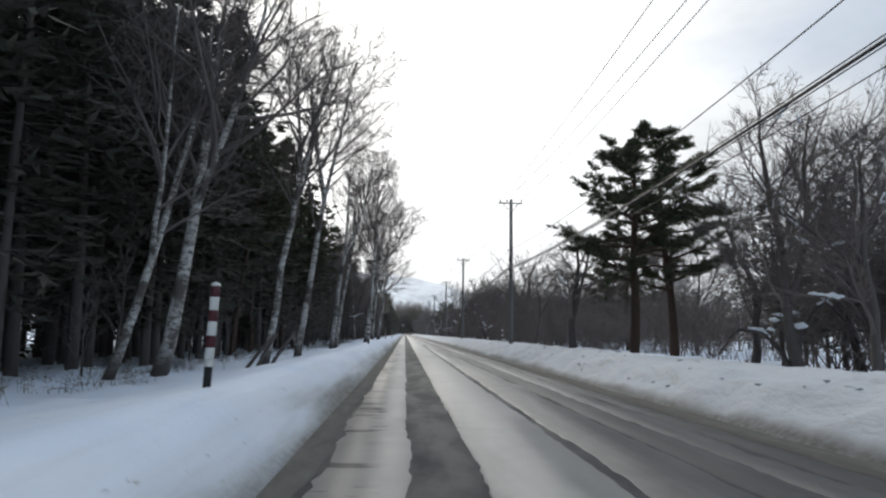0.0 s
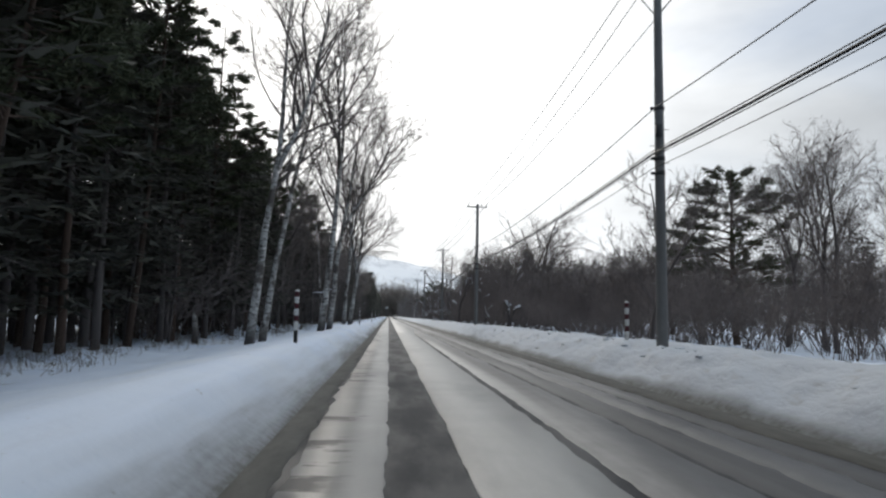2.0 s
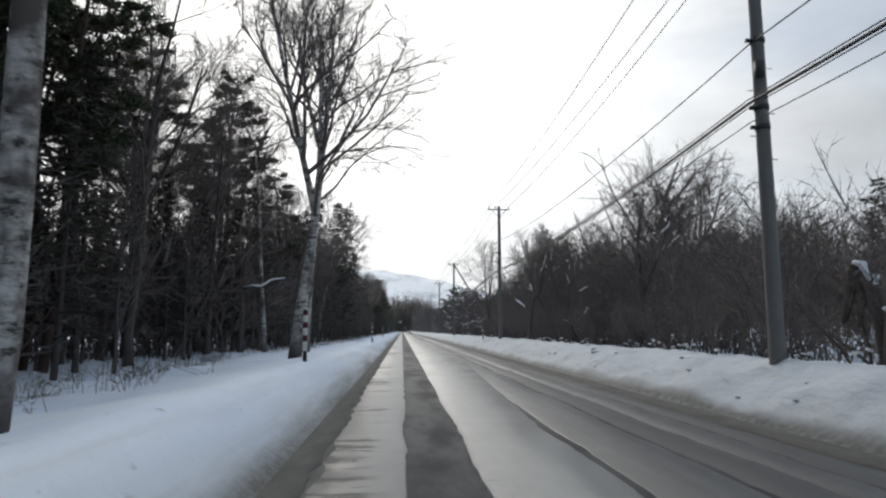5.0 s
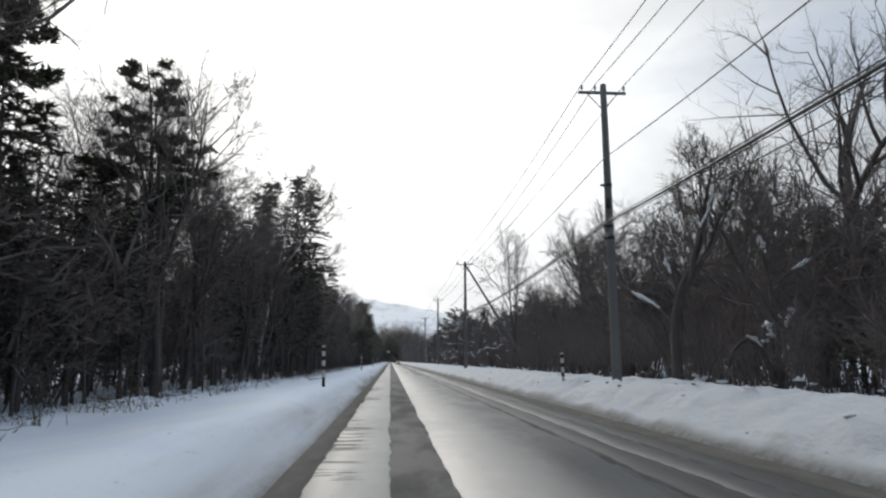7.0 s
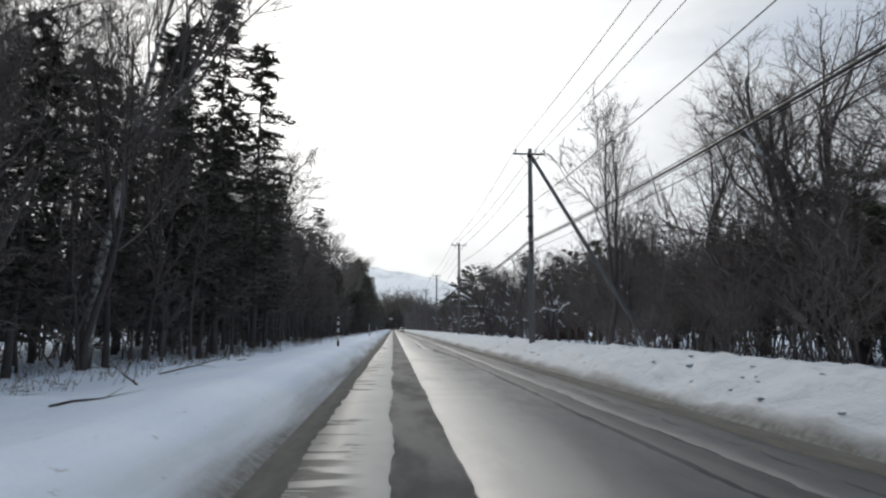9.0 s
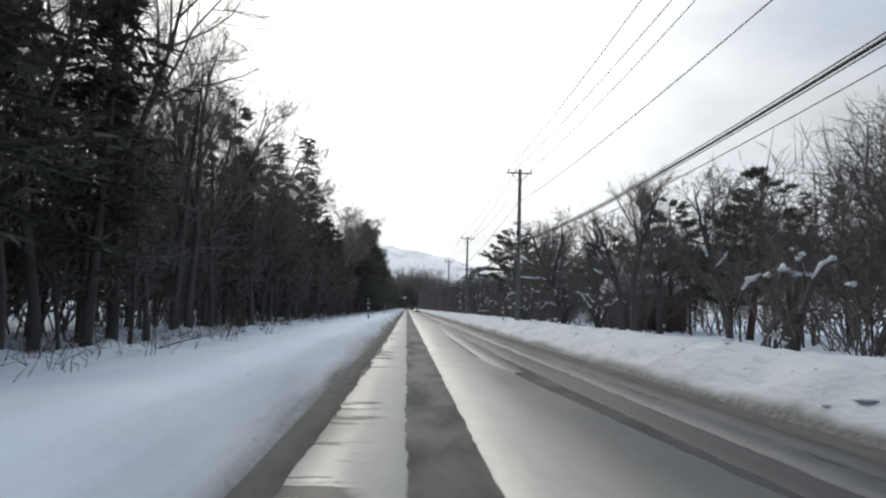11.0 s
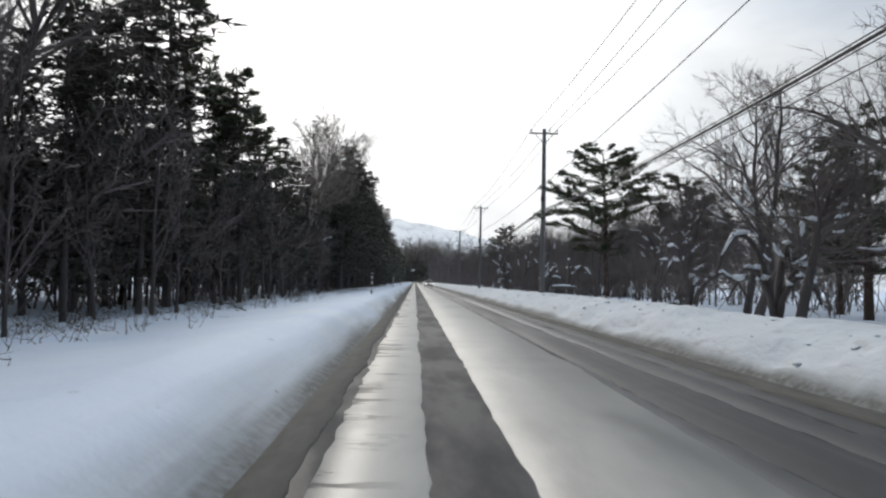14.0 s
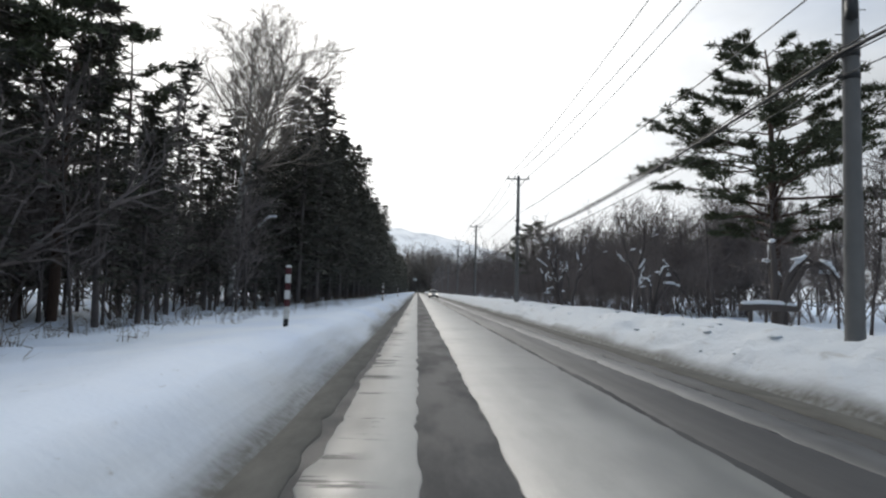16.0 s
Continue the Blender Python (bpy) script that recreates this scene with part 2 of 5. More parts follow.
def m_birch(nt, b):
    bands = tex_noise(nt, 3.2, 5, 0.65, (1.2, 1.2, 2.6))
    patches = tex_noise(nt, 1.1, 4, 0.6, (1.0, 1.0, 0.8))
    z = nt.nodes.new("ShaderNodeSeparateXYZ")
    nt.links.new(nt.nodes.new("ShaderNodeTexCoord").outputs["Object"], z.inputs[0])
    col = ramp(nt, bands, [(0.38, (0.05, 0.045, 0.04)), (0.46, (0.33, 0.31, 0.29)), (0.6, (0.58, 0.56, 0.53))])
    col = mixed(nt, ranged(nt, patches, 0.47, 0.6), col, (0.10, 0.085, 0.075))
    foot = ranged(nt, calc(nt, "ADD", z.outputs["Z"], calc(nt, "MULTIPLY", patches, 1.6)), 1.9, 0.9)
    col = mixed(nt, foot, col, (0.075, 0.065, 0.06))
    nt.links.new(col, b.inputs["Base Color"])
    b.inputs["Roughness"].default_value = 0.8
    bump(nt, b, bands, 0.5, 0.02)


def m_bark(dark, light):
    def build(nt, b):
        n = tex_noise(nt, 5, 6, 0.65, (1.6, 1.6, 0.35))
        col = mixed(nt, n, dark, light)
        col = mixed(nt, calc(nt, "MULTIPLY", random_of(nt), 0.4), col, dark)
        nt.links.new(col, b.inputs["Base Color"])
        b.inputs["Roughness"].default_value = 0.9
        bump(nt, b, n, 0.6, 0.03)
    return build


def m_twigs(dark, light):
    def build(nt, b):
        n = tex_noise(nt, 0.9, 3)
        col = mixed(nt, n, dark, light)
        col = mixed(nt, calc(nt, "MULTIPLY", random_of(nt), 0.5), col, dark)
        nt.links.new(col, b.inputs["Base Color"])
        b.inputs["Roughness"].default_value = 0.9
    return build


def m_needles(dark, light):
    def build(nt, b):
        isl = nt.nodes.new("ShaderNodeNewGeometry").outputs["Random Per Island"]
        col = mixed(nt, isl, dark, light)
        col = mixed(nt, ranged(nt, tex_noise(nt, 0.8, 3), 0.45, 0.75, 0.0, 0.5), col, (0.05, 0.045, 0.025))
        nt.links.new(col, b.inputs["Base Color"])
        b.inputs["Roughness"].default_value = 0.75
        b.inputs["Specular IOR Level"].default_value = 0.2
    return build


def m_plain(color, rough=0.6, metal=0.0, scale=6.0, amount=0.35):
    def build(nt, b):
        n = tex_noise(nt, scale, 5, 0.6)
        dark = tuple(c * (1 - amount) for c in color)
        nt.links.new(mixed(nt, n, dark, color), b.inputs["Base Color"])
        nt.links.new(ranged(nt, n, 0.3, 0.7, rough * 0.85, min(1, rough * 1.15)), b.inputs["Roughness"])
        b.inputs["Metallic"].default_value = metal
        bump(nt, b, tex_noise(nt, scale * 6, 3), 0.15, 0.004)
    return build


def m_concrete(nt, b):
    n, s = tex_noise(nt, 3, 6, 0.65), tex_noise(nt, 2.5, 5, 0.6, (2.5, 2.5, 0.12))
    col = mixed(nt, n, (0.13, 0.13, 0.127), (0.215, 0.212, 0.205))
    col = mixed(nt, ranged(nt, s, 0.5, 0.75, 0.0, 0.6), col, (0.10, 0.095, 0.09))
    nt.links.new(col, b.inputs["Base Color"])
    b.inputs["Roughness"].default_value = 0.85
    bump(nt, b, n, 0.2, 0.01)


def m_mountain(nt, b):
    n = tex_noise(nt, 0.004, 6, 0.6, (1, 1, 0.6), wpos=True)
    f = tex_noise(nt, 0.02, 5, 0.7, (1, 1, 0.3), wpos=True)
    col = mixed(nt, ranged(nt, calc(nt, "ADD", n, calc(nt, "MULTIPLY", f, 0.5)), 0.65, 0.95), (0.56, 0.585, 0.61), (0.36, 0.385, 0.415))
    nt.links.new(col, b.inputs["Base Color"])
    # the haze of distance is put in as a glow of the slope's own colour
    nt.links.new(col, b.inputs["Emission Color"])
    b.inputs["Emission Strength"].default_value = 0.62
    b.inputs["Roughness"].default_value = 0.95


def m_glass(nt, b):
    b.inputs["Base Color"].default_value = (0.02, 0.025, 0.03, 1)
    b.inputs["Roughness"].default_value = 0.05


def m_head(nt, b):
    b.inputs["Base Color"].default_value = (0.8, 0.8, 0.8, 1)
    b.inputs["Emission Color"].default_value = (1.0, 0.95, 0.85, 1)
    b.inputs["Emission Strength"].default_value = 3.0


M = {
    "ground": material("snow_ground", m_ground),
    "snow": material("snow", m_snow),
    "asphalt": material("wet_asphalt", m_asphalt),
    "packed": material("packed_snow", lambda nt, b: m_packed(nt, b, False)),
    "cracked": material("cracked_packed_snow", m_packed),
    "slush": material("grey_slush", m_slush),
    "wet": material("wet_slush", m_wet),
    "edge": material("road_grit", m_edge),
    "birch": material("birch_bark", m_birch),
    "bark": material("dark_bark", m_bark((0.06, 0.051, 0.048), (0.15, 0.127, 0.118))),
    "pine_bark": material("pine_bark", m_bark((0.035, 0.022, 0.016), (0.12, 0.075, 0.055))),
    "grey_bark": material("grey_bark", m_bark((0.05, 0.043, 0.04), (0.135, 0.115, 0.105))),
    "twigs": material("bare_twigs", m_twigs((0.115, 0.096, 0.09), (0.215, 0.182, 0.17))),
    # lighter copy of the twigs: backlight and distance haze put into the colour
    "pale_twigs": material("pale_twigs", m_twigs((0.2, 0.17, 0.145), (0.34, 0.29, 0.25))),
    "needles": material("pine_needles", m_needles((0.048, 0.056, 0.036), (0.112, 0.124, 0.074))),
    "fir_needles": material("conifer_needles", m_needles((0.062, 0.062, 0.053), (0.13, 0.127, 0.102))),
    "stalks": material("dry_stalks", m_twigs((0.05, 0.038, 0.03), (0.13, 0.1, 0.075))),
    "concrete": material("weathered_concrete", m_concrete),
    "steel": material("galvanised_steel", m_plain((0.26, 0.26, 0.26), 0.5, 0.6)),
    "dark_steel": material("dark_steel", m_plain((0.05, 0.05, 0.05), 0.5, 0.3)),
    "ceramic": material("grey_ceramic", m_plain((0.5, 0.5, 0.48), 0.25)),
    "cable": material("black_cable", m_plain((0.018, 0.018, 0.02), 0.55)),
    "red": material("red_paint", m_plain((0.085, 0.011, 0.016), 0.55)),
    "white": material("white_paint", m_plain((0.74, 0.73, 0.70), 0.5, amount=0.2)),
    "rubber": material("black_rubber", m_plain((0.02, 0.02, 0.02), 0.8)),
    "mountain": material("snowy_mountain", m_mountain),
    "car_paint": material("white_car_paint", m_plain((0.62, 0.62, 0.62), 0.25, amount=0.1)),
    "glass": material("dark_car_glass", m_glass),
    "headlamp": material("headlamp", m_head),
    "wall": material("red_brown_boards", m_plain((0.12, 0.06, 0.05), 0.8)),
    "wood": material("dark_wood", m_plain((0.10, 0.065, 0.045), 0.8)),
}

# ---------------------------------------------------------------- mesh tools


class Geo:
    """Collects vertices and faces (three or four corners), then makes one mesh."""

    def __init__(self):
        self.v, self.f3, self.f4, self.n = [], [], [], 0

    def add(self, v, f3=None, f4=None):
        v = np.asarray(v, float).reshape(-1, 3)
        if f3 is not None and len(f3):
            self.f3.append(np.asarray(f3, int) + self.n)
        if f4 is not None and len(f4):
            self.f4.append(np.asarray(f4, int) + self.n)
        self.v.append(v)
        self.n += len(v)
        return self

    def arrays(self):
        v = np.concatenate(self.v) if self.v else np.zeros((0, 3))
        f3 = np.concatenate(self.f3) if self.f3 else np.zeros((0, 3), int)
        f4 = np.concatenate(self.f4) if self.f4 else np.zeros((0, 4), int)
        return v, f3, f4

    def join(self, other, m=None):
        v, f3, f4 = other.arrays()
        if m is not None:
            a = np.array(m)
            v = v @ a[:3, :3].T + a[:3, 3]
        return self.add(v, f3, f4)

    def tube(self, pts, radii, sides=6, cap=True):
        pts, radii = np.asarray(pts, float), np.asarray(radii, float)
        k = len(pts)
        tan = np.gradient(pts, axis=0)
        tan /= np.linalg.norm(tan, axis=1, keepdims=True) + 1e-9
        ref = np.array([0.0, 0, 1]) if abs(tan[0, 2]) < 0.8 else np.array([1.0, 0, 0])
        u = np.cross(tan, ref)
        u /= np.linalg.norm(u, axis=1, keepdims=True) + 1e-9
        w = np.cross(tan, u)
        a = np.linspace(0, 2 * np.pi, sides, endpoint=False)
        ring = np.cos(a)[None, :, None] * u[:, None] + np.sin(a)[None, :, None] * w[:, None]
        v = (pts[:, None] + ring * radii[:, None, None]).reshape(-1, 3)
        i = np.arange(k - 1)[:, None] * sides
        j = np.arange(sides)[None]
        jn = (j + 1) % sides
        f4 = np.stack([i + j, i + sides + j, i + sides + jn, i + jn], -1).reshape(-1, 4)
        f3 = []
        if cap:
            v = np.concatenate([v, pts[[0, -1]]])
            e = (k - 1) * sides
            f3 = [(k * sides, s, (s + 1) % sides) for s in range(sides)] + [(k * sides + 1, e + (s + 1) % sides, e + s) for s in range(sides)]
        return self.add(v, f3, f4)

    def cones(self, a, b, r):
        """Thin three-sided twigs from a to a point at b."""
        a, b, r = np.asarray(a, float).reshape(-1, 3), np.asarray(b, float).reshape(-1, 3), np.asarray(r, float).reshape(-1, 1)
        n = len(a)
        if not n:
            return self
        t = b - a
        t /= np.linalg.norm(t, axis=1, keepdims=True) + 1e-9
        ref = np.where(np.abs(t[:, 2:]) < 0.8, [[0.0, 0, 1]], [[1.0, 0, 0]])
        u = np.cross(t, ref)
        u /= np.linalg.norm(u, axis=1, keepdims=True) + 1e-9
        w = np.cross(t, u)
        v = np.stack([a + u * r, a + (-0.5 * u + 0.87 * w) * r, a + (-0.5 * u - 0.87 * w) * r, b], 1).reshape(-1, 3)
        k = np.arange(n)[:, None] * 4
        f = np.concatenate([k + [0, 1, 3], k + [1, 2, 3], k + [2, 0, 3]])
        return self.add(v, f)

    def slivers(self, a, b, r, rng):
        """The finest twigs, one thin face each, turned at random."""
        a, b, r = np.asarray(a, float).reshape(-1, 3), np.asarray(b, float).reshape(-1, 3), np.asarray(r, float).reshape(-1, 1)
        if not len(a):
            return self
        side = np.cross(b - a, rng.normal(0, 1, a.shape))
        side /= np.linalg.norm(side, axis=1, keepdims=True) + 1e-9
        return self.blades(a, b, side * r * 1.15)

    def blades(self, base, tip, side):
        """Flat pointed leaves: base -+ side, tip."""
        v = np.stack([base - side, base + side, tip], 1).reshape(-1, 3)
        return self.add(v, np.arange(len(base) * 3).reshape(-1, 3))

    def box(self, lo, hi):
        x0, y0, z0 = lo
        x1, y1, z1 = hi
        v = [(x, y, z) for z in (z0, z1) for y in (y0, y1) for x in (x0, x1)]
        return self.add(v, None, [(0, 2, 3, 1), (4, 5, 7, 6), (0, 1, 5, 4), (2, 6, 7, 3), (0, 4, 6, 2), (1, 3, 7, 5)])

    def blob(self, c, size, rng, rough=0.18):
        """A lumpy rounded clod."""
        t = (1 + 5 ** 0.5) / 2
        v = np.array([(-1, t, 0), (1, t, 0), (-1, -t, 0), (1, -t, 0), (0, -1, t), (0, 1, t), (0, -1, -t), (0, 1, -t), (t, 0, -1), (t, 0, 1), (-t, 0, -1), (-t, 0, 1)]) / 1.9
        f = [(0, 11, 5), (0, 5, 1), (0, 1, 7), (0, 7, 10), (0, 10, 11), (1, 5, 9), (5, 11, 4), (11, 10, 2), (10, 7, 6), (7, 1, 8), (3, 9, 4), (3, 4, 2), (3, 2, 6), (3, 6, 8), (3, 8, 9), (4, 9, 5), (2, 4, 11), (6, 2, 10), (8, 6, 7), (9, 8, 1)]
        v = v * (1 + rng.normal(0, rough, (12, 1)))
        return self.add(v * np.asarray(size) + np.asarray(c), f)

    def mesh(self, name, mat, smooth=False):
        v, f3, f4 = self.arrays()
        me = bpy.data.meshes.new(name)
        me.vertices.add(len(v))
        me.vertices.foreach_set("co", v.ravel())
        loops = np.concatenate([f3.ravel(), f4.ravel()]).astype(np.int32)
        me.loops.add(len(loops))
        me.loops.foreach_set("vertex_index", loops)
        starts = np.concatenate([np.arange(len(f3)) * 3, len(f3) * 3 + np.arange(len(f4)) * 4]).astype(np.int32)
        me.polygons.add(len(starts))
        me.polygons.foreach_set("loop_start", starts)
        if smooth:
            me.polygons.foreach_set("use_smooth", np.ones(len(starts), bool))
        me.update(calc_edges=True)
        me.validate()
        me.materials.append(mat)
        return me


def part(name, geo, mat, parent=None, label="", smooth=False):
    ob = new(name, geo.mesh(name, mat, smooth))
    if parent:
        ob.parent = parent
    return tagged(ob, label) if label else ob


def thing(name, label, category, group="", kind=""):
    return tagged(new(name), label, category, group, kind)


def unit(v):
    return v / (np.linalg.norm(v) + 1e-9)


# ---------------------------------------------------------------- ground, road
ROAD_L, ROAD_R = -0.98, 4.78


def blend(y):
    """How far the open verge with birches has turned into level ground under dense wood."""
    return min(1.0, max(0.0, (y - 64.0) / 27.0))


LEFT_X = [-60, -12, -8, -5.5, -4, -3, -2.3, -1.8, -1.35, ROAD_L]
LEFT_A = [-0.36, -0.36, -0.3, -0.06, 0.28, 0.5, 0.63, 0.55, 0.2, -0.06]
LEFT_B = [0.1, 0.0, 0.02, 0.2, 0.36, 0.48, 0.56, 0.46, 0.15, -0.06]
RIGHT_X = [ROAD_R, 5.15, 5.6, 6.2, 8, 10, 15, 25, 60]
RIGHT_Z = [-0.06, 0.22, 0.5, 0.74, 0.68, 0.45, 0.1, -0.2, -0.2]


def ground_z(x, y, rough=True):
    if x <= ROAD_L:
        k = blend(y)
        z = np.interp(x, LEFT_X, LEFT_A) * (1 - k) + np.interp(x, LEFT_X, LEFT_B) * k
        d = ROAD_L - x
    elif x >= ROAD_R:
        z = np.interp(x, RIGHT_X, RIGHT_Z)
        d = x - ROAD_R
    else:
        return -0.07
    if rough:
        lift = min(1.0, d / 0.6)
        calm = 0.45 if x < 0 else 1.0
        z += lift * calm * (0.10 * noise.noise((x * 0.9, y * 0.4, 1.0)) + (0.035 if x < 0 else 0.055) * noise.noise((x * 2.6, y * 1.9, 4.0)))
        if x > 0:
            step = noise.noise((x * 1.9 + 0.25 * y, y * 0.5, 12.0)) * 7
            z += lift * 0.075 * max(-1.0, min(1.0, step)) * max(0.0, 1 - d / 4.5)
            z += lift * (0.1 * noise.noise((x * 4.2, y * 3.2, 8.0)) + 0.07 * noise.noise((x * 1.7, y * 1.3, 5.0))) * max(0.0, 1 - d / 6)
        z += min(1.0, d / 8) * 0.18 * noise.noise((x * 0.2, y * 0.2, 2.0))
        if x < -3.5:
            z += min(1.0, (-3.5 - x) / 2.5) * (0.30 * abs(noise.noise((x * 0.55, y * 0.5, 21.0))) + 0.10 * noise.noise((x * 1.5, y * 1.3, 24.0)))
    return float(z)


def build_ground():
    xs = np.unique(np.round(np.concatenate([[-4000, -1500, -600, -300, -150, -80, -50, -35, -25], np.arange(-18, -11, 1.0), np.arange(-11, -2.6, 0.35), np.arange(-2.6, ROAD_L, 0.16), [ROAD_L, -0.7, 1.9, 4.5, ROAD_R], np.arange(ROAD_R + 0.14, 7.2, 0.17), np.arange(7.2, 11, 0.4), np.arange(11, 20, 1.2), [23, 28, 35, 50, 80, 150, 300, 600, 1500, 4000]]), 3))
    ys = np.unique(np.round(np.concatenate([[-3000, -800, -200, -60, -20, -8], np.arange(-4, 215, 0.3), np.arange(215, 330, 1.0), np.arange(330, 700, 6), [720, 800, 1000, 1500, 2500, 4800]]), 3))
    v = np.array([(x, y, ground_z(x, y)) for y in ys for x in xs])
    nx = len(xs)
    i, j = np.meshgrid(np.arange(len(ys) - 1), np.arange(nx - 1), indexing="ij")
    a = (i * nx + j).ravel()
    g = Geo().add(v, None, np.stack([a, a + 1, a + nx + 1, a + nx], 1))
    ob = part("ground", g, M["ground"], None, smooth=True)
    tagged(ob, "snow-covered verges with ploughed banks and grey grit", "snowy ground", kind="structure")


def knots(x, y):
    """An edge that shifts along the road; x: one place, or its places to 70, from 95 to 140, from 155 to 164 and beyond 184 m."""
    return x if isinstance(x, float) else np.interp(y, [70, 95, 140, 155, 164, 184], (x[0], x[1], x[1], x[2], x[2], x[3]))


def strip(x0, x1, z, seed, wob0, wob1, y0=-6.0, y1=655.0):
    """A long ragged-edged layer on the road, with a thin side."""
    ys = np.concatenate([np.arange(y0, min(y1, 215), 0.22), np.arange(215, 300, 0.6), np.arange(300, 656, 4)])
    ys = ys[ys <= y1]
    e0 = np.array([knots(x0, y) + wob0 * (noise.noise((seed, y * 0.35, 0)) + 0.7 * noise.noise((seed, y * 1.6, 3)) + 0.5 * noise.noise((seed, y * 5.0, 6))) for y in ys])
    e1 = np.array([knots(x1, y) + wob1 * (noise.noise((seed + 9, y * 0.35, 0)) + 0.7 * noise.noise((seed + 9, y * 1.6, 3)) + 0.5 * noise.noise((seed + 9, y * 5.0, 6))) for y in ys])
    cols = [np.stack([e0 - 0.012, ys, 0 * ys + 0.0005], 1), np.stack([e0, ys, 0 * ys + z], 1), np.stack([e1, ys, 0 * ys + z], 1), np.stack([e1 + 0.012, ys, 0 * ys + 0.0005], 1)]
    n = len(ys)
    v = np.concatenate(cols)
    a = np.arange(n - 1)
    f4 = np.concatenate([np.stack([c * n + a, (c + 1) * n + a, (c + 1) * n + a + 1, c * n + a + 1], 1) for c in range(3)])
    return Geo().add(v, None, f4)


def build_road():
    g = Geo()
    ys = np.concatenate([[-40.0], np.arange(-6, 300, 6.0), np.arange(300, 664, 20)])
    xs = [ROAD_L - 0.25, 0.4, 1.9, 3.3, ROAD_R + 0.25]
    v = np.array([(x, y, 0.0) for y in ys for x in xs])
    i, j = np.meshgrid(np.arange(len(ys) - 1), np.arange(4), indexing="ij")
    a = (i * 5 + j).ravel()
    g.add(v, None, np.stack([a, a + 1, a + 6, a + 5], 1))
    road = part("road", g, M["asphalt"])
    tagged(road, "wet asphalt country road between snow banks", "road", kind="structure")
    for name, args, mat, text in (
        ("packed_snow_strip", ((-0.72, -0.82, -0.66, -0.66), 0.07, 0.012, 2.0, 0.10, 0.06), "cracked", "strip of icy packed snow beside the bare wheel track"),
        ("packed_snow_strip", (0.77, (1.9, 2.9, 1.95, 2.5), 0.014, 5.0, 0.045, 0.05), "packed", "icy packed snow between the wheel tracks"),
        ("slush_strip", (2.06, 2.9, 0.010, 11.0, 0.06, 0.08, -6.0, 94.0), "slush", "thin grey slush on the opposite lane"),
        ("slush_strip", (2.1, 2.62, 0.010, 14.0, 0.03, 0.05, 150.0, 185.0), "slush", "thin grey slush on the opposite lane"),
        ("wet_strip", ((3.0, 3.05, 2.76, 2.64), 3.5, 0.006, 41.0, 0.06, 0.08), "wet", "thin dark wet slush on the opposite lane"),
        ("slush_strip", (3.52, 3.98, 0.009, 17.0, 0.10, 0.12), "slush", "thin grey slush on the opposite lane"),
        ("wet_strip", (4.05, 4.5, 0.006, 47.0, 0.08, 0.06), "wet", "thin dark wet slush on the opposite lane"),
        ("grit_strip", (4.45, 5.0, 0.022, 23.0, 0.09, 0.02), "edge", "brown sand and slush along the road edge"),
        ("grit_strip", (-1.2, -0.8, 0.022, 29.0, 0.02, 0.09), "edge", "brown sand and slush along the road edge"),
    ):
        part(name, strip(*args), M[mat], road, text)


build_ground()
build_road()

# ---------------------------------------------------------------- trees


def grow(rng, p, d, length, r, segs, wobble, lift):
    """A wandering branch: its points and radii."""
    pts, rad = [np.array(p, float)], [r]
    d = unit(np.array(d, float))
    for s in range(segs):
        d = unit(d + rng.normal(0, wobble, 3) + np.array([0, 0, lift]))
        pts.append(pts[-1] + d * length / segs)
        rad.append(r * (1 - 0.75 * (s + 1) / segs))
    return np.array(pts), np.array(rad)


def along(pts, t):
    k = t * (len(pts) - 1)
    i = min(int(k), len(pts) - 2)
    return pts[i] + (pts[i + 1] - pts[i]) * (k - i), unit(pts[i + 1] - pts[i])


def turned(rng, d, angle):
    side = unit(np.cross(d, rng.normal(0, 1, 3)))
    return unit(d * math.cos(angle) + side * math.sin(angle))


